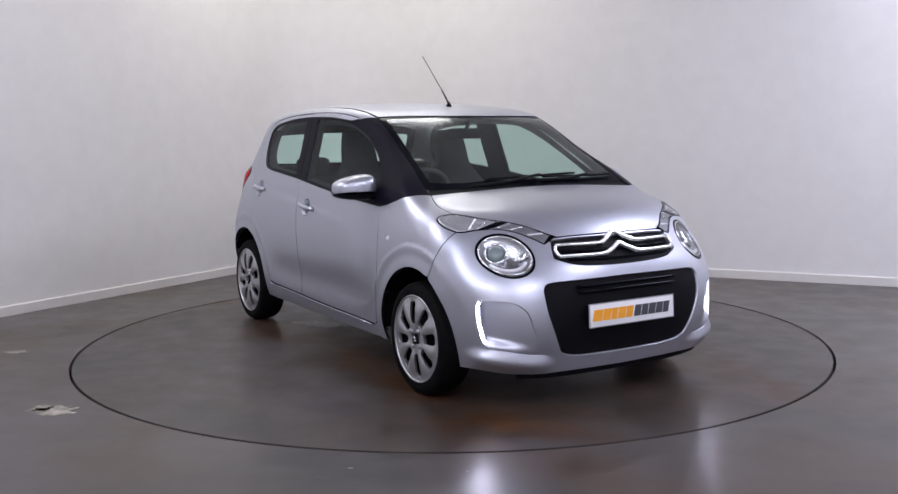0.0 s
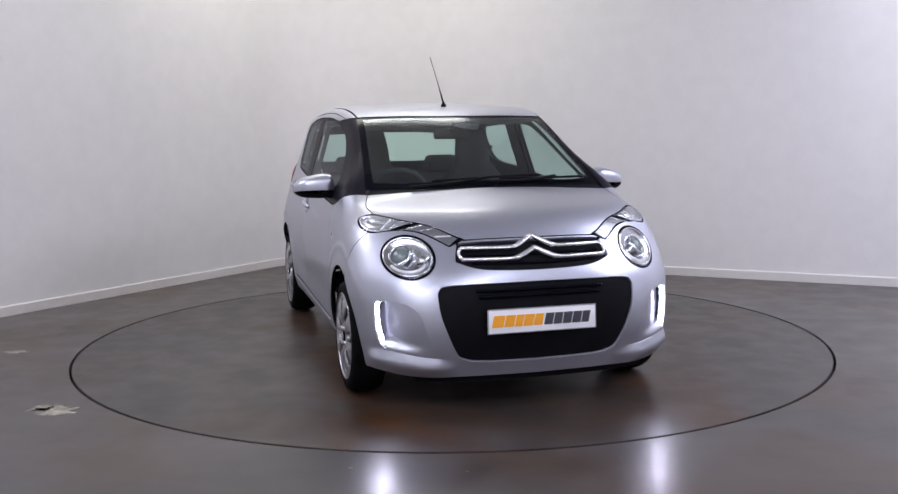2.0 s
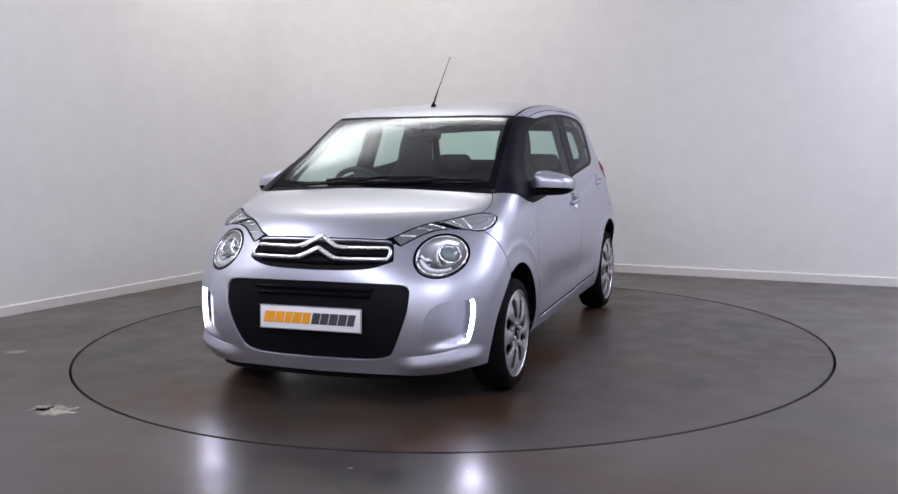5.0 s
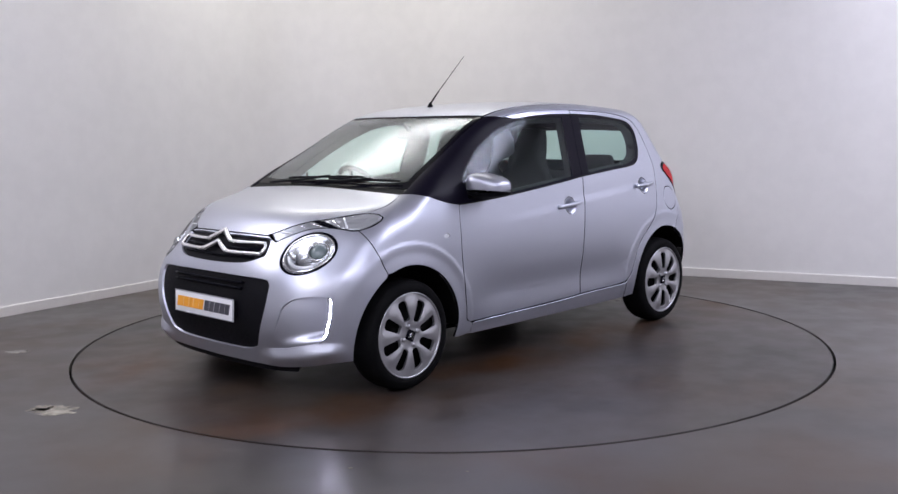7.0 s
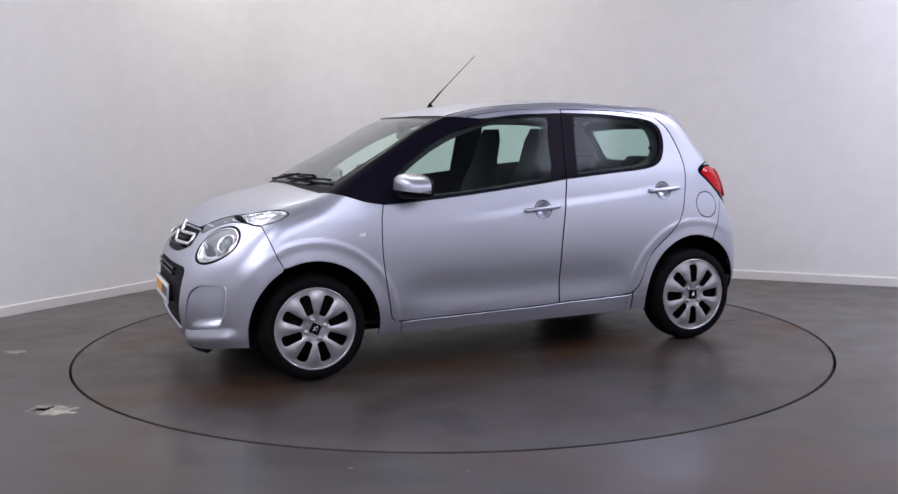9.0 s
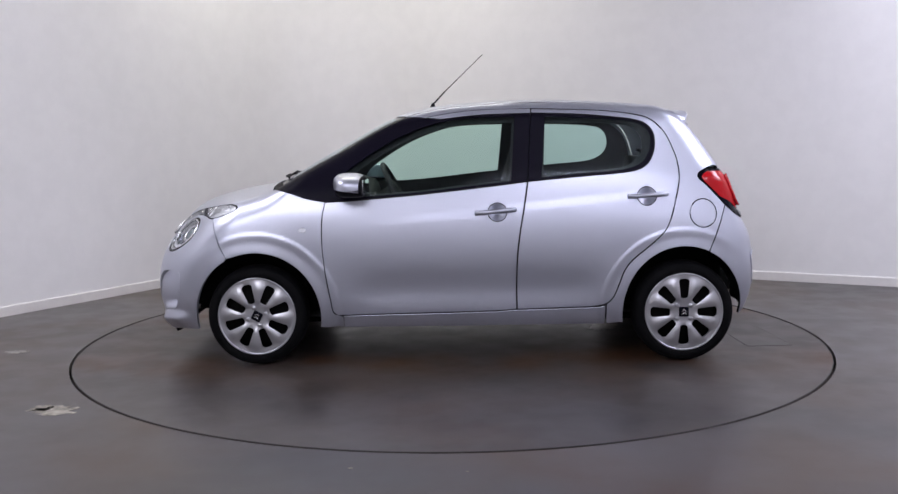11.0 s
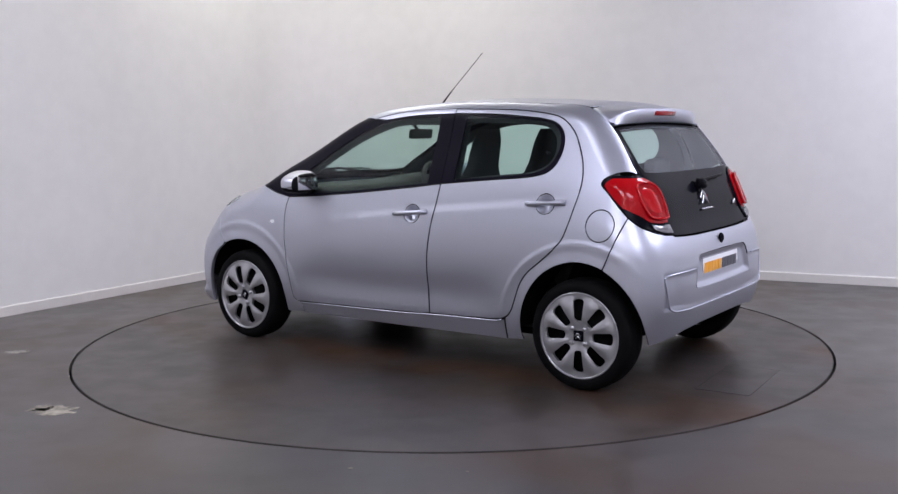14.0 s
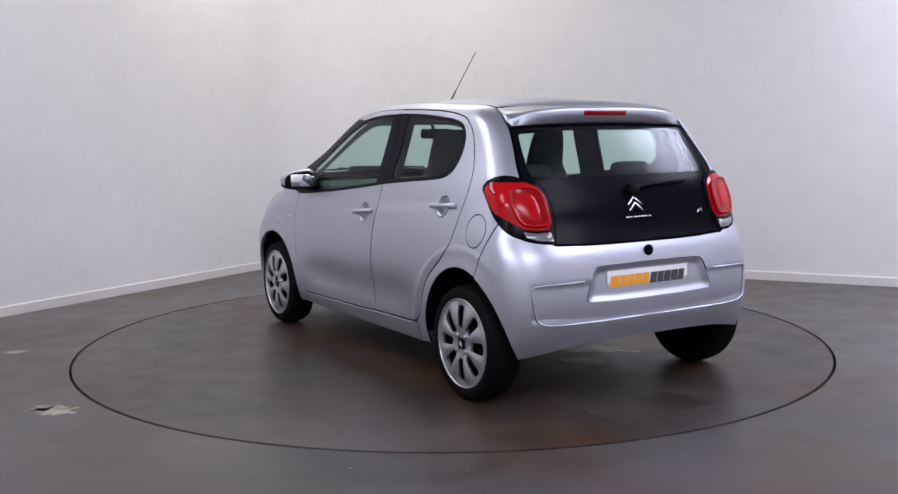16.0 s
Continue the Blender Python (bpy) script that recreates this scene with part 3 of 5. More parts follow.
hatch = prism([(-0.132, -0.285), (0.132, -0.285), (0.132, 0.285), (-0.132, 0.285)], 0.0, 0.0012)
hatch = part("access_cover", hatch, TABLE, turntable, "flush rectangular access cover", smooth=False)
hatch.matrix_basis = pose(-1.855, 0.085, 0, 0, 0, 3)
for (hx0, hy0), (hx1, hy1) in (((-0.132, -0.285), (0.132, -0.285)), ((0.132, -0.285), (0.132, 0.285)), ((0.132, 0.285), (-0.132, 0.285)), ((-0.132, 0.285), (-0.132, -0.285))):
    part("cover_joint", tube([(hx0, hy0, 0.0004), (hx1, hy1, 0.0004)], 0.0011, 6), GAP, hatch)


def blot(name, x, y, sx, sy, turn, mat, label, parent=None, seed=1, n=40, z=0.0012):
    """A thin, ragged splash."""
    rnd = random.Random(seed)
    k = [rnd.uniform(0.35, 1.25) for _ in range(n)]
    k = [(k[i - 1] + 4 * k[i] + k[(i + 1) % n]) / 6 for i in range(n)]
    bm = prism([(sx * k[i] * math.cos(2 * math.pi * i / n), sy * k[i] * math.sin(2 * math.pi * i / n)) for i in range(n)], 0.0, z)
    ob = part(name, bm, mat, parent, label, smooth=False)
    ob.matrix_basis = pose(x, y, 0, 0, 0, turn)
    return ob


PAINT_SPLASH = uneven(material("old_paint_splash", (0.24, 0.22, 0.18), 0.7), (0.24, 0.22, 0.18), 0.45, 14, (0.6, 0.8))
WORN = uneven(material("worn_pale_concrete", (0.19, 0.175, 0.155), 0.3), (0.19, 0.175, 0.155), 0.3, 9, (0.25, 0.45))
for bx, by, sx, sy, turn, sd, mt, lb in ((-1.856, -1.56, 0.125, 0.085, 5, 3, PAINT_SPLASH, "pale dried paint splash on the concrete"), (-1.95, -1.53, 0.06, 0.06, 40, 5, PAINT_SPLASH, "pale dried paint splash on the concrete"),
                                          (-2.60, -0.30, 0.085, 0.055, 0, 8, WORN, "worn pale patch on the concrete"), (-0.394, -2.398, 0.011, 0.008, 0, 9, PAINT_SPLASH, "small white paint fleck on the concrete"),
                                          (0.052, -2.451, 0.006, 0.006, 0, 11, PAINT_SPLASH, "small white paint fleck on the concrete")):
    tagged(blot("floor_splash", bx, by, sx, sy, turn, mt, lb, seed=sd), lb, "splash", "splashes on the floor")
blot("worn_patch", -0.80, -0.50, 0.24, 0.13, 45, WORN, "pale worn patch", turntable, 21)
blot("worn_patch", -0.98, -0.24, 0.16, 0.09, 70, WORN, "pale worn patch", turntable, 22)


# ---- the car ----
car = tagged(new("car"), "small silver five-door hatchback parked on the turntable, daytime lamps lit", "car")


def oval(cx, cz, rx, rz, turn=0.0, n=36):
    t = np.linspace(0, 2 * math.pi, n, endpoint=False)
    c, s = rx * np.cos(t), rz * np.sin(t)
    a = radians(turn)
    return cx + c * math.cos(a) - s * math.sin(a), cz + c * math.sin(a) + s * math.cos(a)


def arch(cx, cz, rx, rz, a0, a1, n=26):
    """Points of a wheel arch between two angles, degrees, on the side."""
    t = np.radians(np.linspace(a0, a1, n))
    return list(side_at(cx + rx * np.cos(t), cz + rz * np.sin(t)))


# lines that the panels share
DOOR_FRONT = S((0.727, 0.276), (0.752, 0.299), (0.763, 0.363), (0.78, 0.46), (0.796, 0.588), (0.802, 0.684), (0.799, 0.811), (0.783, 0.90))
B_LOW = S((-0.262, 0.297), (-0.260, 0.463), (-0.267, 0.62), (-0.283, 0.745), (-0.305, 0.869), (-0.326, 1.0))
B_HIGH = S((-0.326, 1.0), (-0.33, 1.081), (-0.342, 1.236), (-0.349, 1.37))
BELT_FRONT = S((0.783, 0.90), (0.635, 0.908), (0.3, 0.933), (-0.078, 0.971), (-0.326, 1.0))
BELT_REAR = S((-0.326, 1.0), (-0.634, 1.026), (-0.816, 1.039), (-0.922, 1.055), (-0.98, 1.085), (-1.01, 1.13), (-1.026, 1.185), (-1.023, 1.244), (-1.0, 1.287), (-0.955, 1.317), (-0.88, 1.335))
WINDOW_TOP_REAR = S((-0.88, 1.335), (-0.636, 1.359), (-0.349, 1.37))
WINDOW_TOP_FRONT = S((-0.349, 1.37), (-0.074, 1.364), (0.148, 1.342))
GUTTER_FRONT = S((-0.351, 1.397), (-0.076, 1.393), (0.1, 1.376), (0.243, 1.352))
GUTTER_REAR = S((-0.351, 1.397), (-0.635, 1.388), (-0.80, 1.377), (-0.941, 1.355), (-1.01, 1.33), (-1.075, 1.27), (-1.118, 1.19), (-1.148, 1.1), (-1.155, 1.01), (-1.131, 0.896), (-1.088, 0.758), (-1.03, 0.685), (-0.969, 0.632), (-0.894, 0.57), (-0.849, 0.51), (-0.819, 0.433), (-0.788, 0.36), (-0.743, 0.322), (-0.666, 0.307))
HOOD_SIDE = T((1.085, 0.645), (1.15, 0.665), (1.215, 0.675), (1.31, 0.665))
HOOD_LAMP = T((1.31, 0.667), (1.43, 0.568), (1.525, 0.462), (1.62, 0.365), (1.648, 0.325))
HOOD_NOSE = F((0.325, 0.783), (0.2, 0.788), (0.0, 0.79), n=8)
SEAM_FRONT = S((1.413, 0.811), (1.388, 0.741), (1.355, 0.656), (1.325, 0.60))
LAMP_SIDE = S((1.292, 0.853), (1.35, 0.829), (1.413, 0.811), n=3)
LAMP_LOW = [*LAMP_SIDE, *F((0.680, 0.811), (0.62, 0.821), (0.54, 0.823), (0.472, 0.806), (0.384, 0.757), n=4)]
PILLAR_LINE = T((1.085, 0.645), (1.035, 0.640), (0.9, 0.620), (0.75, 0.600), (0.588, 0.580), (0.45, 0.565), (0.345, 0.556))
ROOF_EDGE = T((0.345, 0.556), (0.2, 0.562), (-0.1, 0.572), (-0.5, 0.575), (-0.85, 0.562), (-1.10, 0.535))
HATCH_EDGE = [*T((-1.10, 0.535), (-1.16, 0.548)), *B((0.558, 1.285), (0.578, 1.2), (0.602, 1.11), (0.606, 1.056))]
LIGHT_FRONT = S((-1.30, 1.056), (-1.265, 1.036), (-1.26, 1.008), (-1.305, 0.965), (-1.37, 0.895), (-1.405, 0.858))
SEAM_REAR = S((-1.405, 0.858), (-1.36, 0.744), (-1.31, 0.619))
LIGHT_LOW = [*S((-1.405, 0.858), (-1.44, 0.828), (-1.47, 0.806), n=2), *B((0.655, 0.785), (0.6, 0.772), (0.525, 0.766))]
ARCH_F = arch(1.17, 0.272, 0.338, 0.355, 64, -12)
ARCH_R = arch(-1.176, 0.277, 0.325, 0.361, 114, 184)

# wheel arches end to end
ARCH_FRONT_BACK = arch(1.17, 0.272, 0.352, 0.355, 191, 64)
ARCH_REAR_FRONT = arch(-1.176, 0.277, 0.333, 0.361, 113, -11)

fender_top = [*S((0.783, 0.90), (0.877, 0.917), (0.973, 0.948), (1.06, 0.968), n=4)[:-1], *HOOD_SIDE, *S((1.278, 0.882), (1.272, 0.868), (1.292, 0.853), n=3), *LAMP_SIDE[1:]]
fender = [*S((0.694, 0.205), (0.694, 0.270)), *DOOR_FRONT, *fender_top, *SEAM_FRONT[1:], *ARCH_FRONT_BACK[::-1][1:], *S((0.80, 0.2), (0.694, 0.205))[:-1]]
rep_x, rep_z = oval(0.905, 0.75, 0.02, 0.011)
repeater_line = list(side_at(rep_x, rep_z))
panel("front_wing", fender, "wing", SILVER, car, both=True, spacing=0.0105, gap=0.0022, holes=[repeater_line])
panel("side_repeater", repeater_line, "side", LENS, car, "clear oval side repeater", both=True, spacing=0.008, gap=0.0005, lift=lambda d: np.minimum(d * 0.8, 0.006))
panel("repeater_back", repeater_line, "side", CLEAR_WHITE, car, both=True, spacing=0.008, gap=-0.001, out=-0.003, lip=0)

hood = [*T((1.085, 0.645), (1.115, 0.4), (1.125, 0.15), (1.127, 0.0))[::-1], *HOOD_SIDE[1:], *HOOD_LAMP[1:], *HOOD_NOSE[1:]]
hood = hood[:-1] + flip(hood)[:-1]
panel("bonnet", hood, "top", SILVER, car, spacing=0.03)


def cup(cx, cz):
    x, z = oval(cx, cz, 0.05, 0.048)
    return list(side_at(x, z))


CUP_F, CUP_R = cup(-0.157, 0.836), cup(-0.972, 0.913)
front_door = [*S((0.727, 0.276), (0.694, 0.274), (-0.073, 0.288), (-0.262, 0.297))[::-1], *DOOR_FRONT[1:], *BELT_FRONT[1:], *B_LOW[::-1][1:-1]]
rear_door = [*B_LOW, *BELT_REAR[1:], *WINDOW_TOP_REAR[1:], *S((-0.349, 1.37), (-0.351, 1.397))[1:], *GUTTER_REAR[1:], *S((-0.666, 0.307), (-0.262, 0.297))[1:-1]]
frame_front = [*WINDOW_TOP_FRONT, *S((0.148, 1.342), (0.243, 1.352))[1:], *GUTTER_FRONT[::-1][1:]]
panel("front_door", front_door, "side", SILVER, car, both=True, gap=0.005, spacing=0.017, holes=[CUP_F])
panel("rear_door", rear_door, "side", SILVER, car, both=True, gap=0.005, spacing=0.012, holes=[CUP_R])
panel("door_frame", frame_front, "wing", SILVER, car, both=True, spacing=0.016)
for c in (CUP_F, CUP_R):
    panel("handle_recess", c, "side", SILVER, car, both=True, spacing=0.012, gap=0.0, lip=0, lift=lambda d: -0.022 * step(0, 0.035, d))

sill = [*S((0.694, 0.268), (-0.073, 0.282), (-0.262, 0.291), (-0.666, 0.301), (-0.748, 0.316)), *S((-0.748, 0.207), (0.0, 0.203), (0.694, 0.203))]
panel("sill", sill, "side", SILVER, car, both=True, spacing=0.02)
line = np.array(S((0.69, 0.270), (-0.073, 0.284), (-0.262, 0.293), (-0.666, 0.303), (-0.735, 0.314)))
for k in (1, -1):
    part("sill_trim", tube((line + np.array([0, 0.009, 0])) * np.array([1, k, 1]), 0.0036, 8), SILVER, car, "thin bright sill line")

cap_x, cap_z = oval(-1.277, 0.818, 0.073, 0.076)
CAP = list(side_at(cap_x, cap_z))
quarter = [*S((-0.846, 0.212), (-0.752, 0.207))[:-1], *S((-0.752, 0.207), (-0.752, 0.318)), *GUTTER_REAR[::-1][6:], *GUTTER_FRONT, *ROOF_EDGE, *HATCH_EDGE[1:], *LIGHT_FRONT, *SEAM_REAR[1:], *ARCH_REAR_FRONT]
part_mesh("rear_wing", panel_mesh("rear_wing", quarter, "wing", SILVER, spacing=0.0115, holes=[CAP]), car)
part_mesh("rear_wing", panel_mesh("rear_wing", quarter, "wing", SILVER, spacing=0.0115, mirror=True), car)
panel("fuel_flap", CAP, "side", SILVER, car, "round silver fuel flap")

roof = [*T((0.345, 0.548), (0.39, 0.35), (0.425, 0.12), (0.428, 0.0))[::-1], *[p - np.array([0, 0.006, 0]) for p in ROOF_EDGE[1:]], *T((-1.10, 0.528), (-1.125, 0.3), (-1.13, 0.0))[1:]]
roof = roof[:-1] + flip(roof)[:-1]
panel("roof", roof, "top", SILVER, car, spacing=0.035)

# windows
black_front = [*S((1.06, 0.968), (0.973, 0.948), (0.877, 0.917), (0.783, 0.90), n=4), *BELT_FRONT[1:], *B_HIGH[1:], *WINDOW_TOP_FRONT[1:], *S((0.148, 1.342), (0.243, 1.352))[1:], *PILLAR_LINE[::-1]]
black_rear = [*BELT_REAR, *WINDOW_TOP_REAR[1:], *B_HIGH[::-1][1:-1]]
trim_front = S((0.685, 0.945), (0.3, 0.965), (-0.02, 0.998), (-0.222, 1.018)) + S((-0.222, 1.018), (-0.248, 1.332))[1:] + S((-0.248, 1.332), (0.0, 1.328), (0.15, 1.308), (0.35, 1.24), (0.52, 1.15), (0.65, 1.06), (0.685, 1.01))[1:]
trim_rear = S((-0.415, 1.04), (-0.6, 1.058), (-0.80, 1.075), (-0.88, 1.092), (-0.94, 1.13), (-0.965, 1.19), (-0.955, 1.25), (-0.92, 1.292), (-0.86, 1.312), (-0.7, 1.325), (-0.43, 1.332))
glass_front = S((0.70, 0.925), (0.5, 0.935), (0.3, 0.950), (-0.02, 0.982), (-0.232, 1.006)) + S((-0.232, 1.006), (-0.258, 1.35))[1:] + S((-0.258, 1.35), (-0.05, 1.349), (0.15, 1.325), (0.36, 1.255), (0.53, 1.16), (0.665, 1.065), (0.70, 1.02))[1:]
glass_rear = S((-0.405, 1.025), (-0.634, 1.044), (-0.80, 1.056), (-0.90, 1.073), (-0.96, 1.105), (-0.99, 1.15), (-1.004, 1.20), (-1.0, 1.25), (-0.97, 1.292), (-0.92, 1.315), (-0.80, 1.331), (-0.6, 1.343), (-0.43, 1.35))
panel("window_surround", black_front, "wing", PILLAR, car, "black window surround and windscreen pillar", both=True, out=-0.003, holes=[glass_front])
panel("window_surround", black_rear, "side", PILLAR, car, "black window surround", both=True, out=-0.003, holes=[glass_rear])
for g, m in ((glass_front, GLASS), (glass_rear, DARK_GLASS)):
    for ob in panel("side_window", g, "side", m, car, "green-tinted side window", both=True, out=-0.005, lip=0, gap=-0.004, spacing=0.05):
        ob.visible_shadow = False
screen = [*T((1.10, 0.0), (1.09, 0.2), (1.072, 0.4), (1.035, 0.618)), *[p + np.array([0, 0.006, 0]) for p in PILLAR_LINE[6:]], *T((0.345, 0.56), (0.39, 0.35), (0.425, 0.12), (0.428, 0.0))[1:]]
screen = screen + flip(screen)[1:-1]
inner = [*T((1.045, 0.0), (1.035, 0.25), (1.02, 0.45), (0.985, 0.592)), *T((0.985, 0.592), (0.8, 0.569), (0.588, 0.543), (0.40, 0.52))[1:], *T((0.40, 0.52), (0.42, 0.4), (0.445, 0.2), (0.455, 0.0))[1:]]
inner = inner + flip(inner)[1:-1]
panel("windscreen_border", screen, "top", BLACK_GLOSS, car, "black border of the windscreen", holes=[inner], out=-0.0055, lip=0.006, gap=0.0)
for ob in panel("windscreen", inner, "top", SCREEN, car, "green-tinted windscreen", out=-0.003, lip=0, gap=-0.004, spacing=0.06):
    ob.visible_shadow = False
cowl = [*T((1.127, 0.0), (1.125, 0.15), (1.115, 0.4), (1.085, 0.645)), *T((1.07, 0.64), (1.035, 0.625))[:-1], *T((1.035, 0.618), (1.072, 0.4), (1.09, 0.2), (1.10, 0.0))]
cowl = cowl[:-1] + flip(cowl)[1:]
panel("scuttle", cowl, "top", BLACK_PLASTIC, car, "black plastic scuttle under the windscreen", out=-0.008, spacing=0.02, gap=-0.004)

# tailgate
gate_side = B((0.552, 1.283), (0.572, 1.2), (0.594, 1.11), (0.60, 1.058))
gate_low = [*B((0.0, 0.752), (0.3, 0.754), (0.523, 0.764)), *B((0.506, 0.80), (0.488, 0.88), (0.498, 0.994), (0.546, 1.04), (0.60, 1.058))]
gate_top = B((0.552, 1.283), (0.45, 1.292), (0.2, 1.303), (0.0, 1.306))
gate = [*gate_low, *gate_side[::-1][1:], *gate_top[1:]]
gate = gate + flip(gate)[1:-1]
rear_pane = [*B((0.0, 1.062), (0.3, 1.062), (0.535, 1.068)), *B((0.55, 1.10), (0.535, 1.2), (0.518, 1.268)), *B((0.49, 1.275), (0.2, 1.288), (0.0, 1.29))]
rear_pane = rear_pane + flip(rear_pane)[1:-1]
gate_back = [*B((0.0, 0.745), (0.3, 0.745), (0.53, 0.755)), *B((0.50, 0.80), (0.485, 0.88), (0.495, 0.994), (0.54, 1.04), (0.615, 1.06)), *B((0.605, 1.11), (0.588, 1.2), (0.566, 1.30)), *B((0.45, 1.335), (0.2, 1.345), (0.0, 1.348))]
gate_back = gate_back + flip(gate_back)[1:-1]
panel("tailgate_inner", gate_back, "stern", LINER, car, "black inner frame of the tailgate", holes=[rear_pane], out=-0.022, gap=-0.002, lip=0)
panel("tailgate", gate, "stern", BLACK_GLOSS, car, "gloss black glass tailgate", holes=[rear_pane], out=-0.004)
for ob in panel("rear_window", rear_pane, "stern", REAR_GLASS, car, "tinted rear window", out=-0.005, lip=0, gap=-0.004, spacing=0.05):
    ob.visible_shadow = False

# bumpers
hx, hz = oval(0.566, 0.712, 0.113, 0.092, -12)
HEAD = list(front_at(hx, hz))
GRILLE = F((0.0, 0.778), (0.2, 0.777), (0.335, 0.770), (0.352, 0.758), (0.368, 0.705), (0.357, 0.690), (0.27, 0.664), (0.15, 0.655), (0.0, 0.652), n=4)
INTAKE = F((0.0, 0.599), (0.3, 0.597), (0.43, 0.592), (0.462, 0.575), (0.468, 0.545), (0.455, 0.45), (0.393, 0.30), (0.352, 0.26), (0.25, 0.243), (0.0, 0.237), n=4)
POD_OUT = F((0.720, 0.517), (0.728, 0.495), (0.727, 0.425), (0.718, 0.370), (0.706, 0.327), (0.683, 0.304), n=5)
POD = [*POD_OUT, *F((0.683, 0.304), (0.60, 0.288), (0.52, 0.274), (0.45, 0.268), n=4)[1:], *F((0.45, 0.268), (0.505, 0.335), (0.532, 0.40), (0.552, 0.465), (0.595, 0.505), (0.65, 0.518), (0.720, 0.517), n=4)[1:-1]]
GRILLE = GRILLE + flip(GRILLE)[1:-1]
INTAKE = INTAKE + flip(INTAKE)[1:-1]
nose = [*HOOD_NOSE[::-1], *LAMP_LOW[::-1][:-(len(LAMP_SIDE) - 1)], *SEAM_FRONT[1:], *ARCH_F[1:], *F((0.70, 0.198), (0.60, 0.182), (0.40, 0.172), (0.0, 0.165))]
nose = nose + flip(nose)[1:-1]


def ridge(p, n):
    """The ledge that juts out below each lamp pod."""
    y, z = np.abs(p[:, 1]), p[:, 2]
    low = np.interp(y, [0.40, 0.61, 0.73], [0.225, 0.246, 0.268])
    high = np.interp(y, [0.40, 0.47, 0.60, 0.73], [0.250, 0.268, 0.287, 0.304])
    h = np.where(z > low, np.clip((high - z) / (high - low), 0, 1), step(-0.085, 0.0, z - low))
    return p + n * (0.026 * h * step(0.36, 0.50, y) * step(0.765, 0.70, y))[:, None]


panel("front_bumper", nose, "nose", SILVER, car, holes=[GRILLE, INTAKE, HEAD, flip(HEAD), POD, flip(POD)], spacing=0.0115, lip=0.022, shape=ridge, dark=False)


def pod_depth(y, z):
    """How far the lamp surround sinks into the bumper: deep beside the lamp, fading inwards and below."""
    y = np.abs(y)
    return 0.062 * np.clip((y - 0.50) / 0.18, 0, 1) ** 1.3 * step(0.0, 0.05, z - 0.262 - 0.20 * np.clip(y - 0.45, 0, 1))


def pod_shape(p, n):
    q = p.copy()
    q[:, 0] -= pod_depth(p[:, 1], p[:, 2])
    return q


rail_out = np.array(POD_OUT)[2:-4]
BEAD = 0.022 + 0.006 * np.abs(np.sin(np.linspace(0, 6 * math.pi, len(rail_out))))
rail_in = rail_out + np.stack([0 * BEAD - 0.013, -BEAD, 0 * BEAD], -1)
rail_lip = rail_in + np.array([0.011, -0.001, 0])
rail_foot = front_at(rail_in[:, 1] - 0.004, rail_out[:, 2])
rail_foot[:, 0] -= pod_depth(rail_foot[:, 1], rail_foot[:, 2]) + 0.004
pod_floor = [*front_at(rail_out[:, 1] - 0.022, rail_out[:, 2]), *POD_OUT[-5:], *F((0.683, 0.304), (0.60, 0.288), (0.52, 0.274), (0.45, 0.268), n=4), *F((0.45, 0.268), (0.505, 0.335), (0.532, 0.40), (0.552, 0.465), (0.595, 0.505), (0.65, 0.518), (0.69, 0.518), n=4)[1:]]
for s in (1, -1):
    fl = (lambda q: q) if s == 1 else flip
    pod = part_mesh("lamp_pod", panel_mesh("lamp_pod", fl(pod_floor), "nose", SILVER, gap=-0.0036, out=-0.0008, spacing=0.009, lip=0, shape=pod_shape), car, "hollow silver lamp surround")
    # the dark fin is an added light block: it narrows the lamp's beam forwards
    for piece, rows, mat, label in (("daytime_lamp", [rail_out - np.array([0.013, 0.001, 0]), rail_in], DAYLAMP, "lit white daytime running lamp"),
                                    ("added_fin", [rail_in - np.array([0.004, 0, 0]), rail_lip], LINER, "added dark fin that keeps the lamp light off the surround"),
                                    ("lamp_side", [rail_lip, rail_lip + np.array([-0.001, -0.003, 0]), rail_foot], SILVER, "silver side wall of the lamp"),
                                    ("lamp_housing", [rail_out + np.array([-0.020, 0.006, 0]), rail_in - np.array([0.008, 0.012, 0])], LINER, "black back of the lamp")):
        k = len(rail_out)
        v = np.concatenate([r * np.array([1, s, 1]) for r in rows])
        f = [(i * k + j, i * k + j + 1, (i + 1) * k + j + 1, (i + 1) * k + j) for i in range(len(rows) - 1) for j in range(k - 1)]
        part_mesh(piece, mesh_of(piece, v, f if s == -1 else [q[::-1] for q in f], mat), pod, label)
    part("pod_edge", tube(np.array(POD_OUT) * np.array([1, s, 1]) - np.array([0.004, 0, 0]), 0.005, 8), SILVER, pod)
panel("lower_intake", INTAKE, "nose", BLACK_PLASTIC, car, "black plastic lower intake", out=-0.012, gap=-0.002, lip=0)
panel("grille_back", GRILLE, "nose", BLACK_PLASTIC, car, "black upper grille", out=-0.016, gap=-0.002, lip=0)
for z, w in ((0.568, 0.30), (0.541, 0.29)):
    q = front_at(np.linspace(-w, w, 25), z)
    part("intake_slat", tube(q - np.array([0.004, 0, 0]), 0.008, 6), BLACK_GLOSS, car)


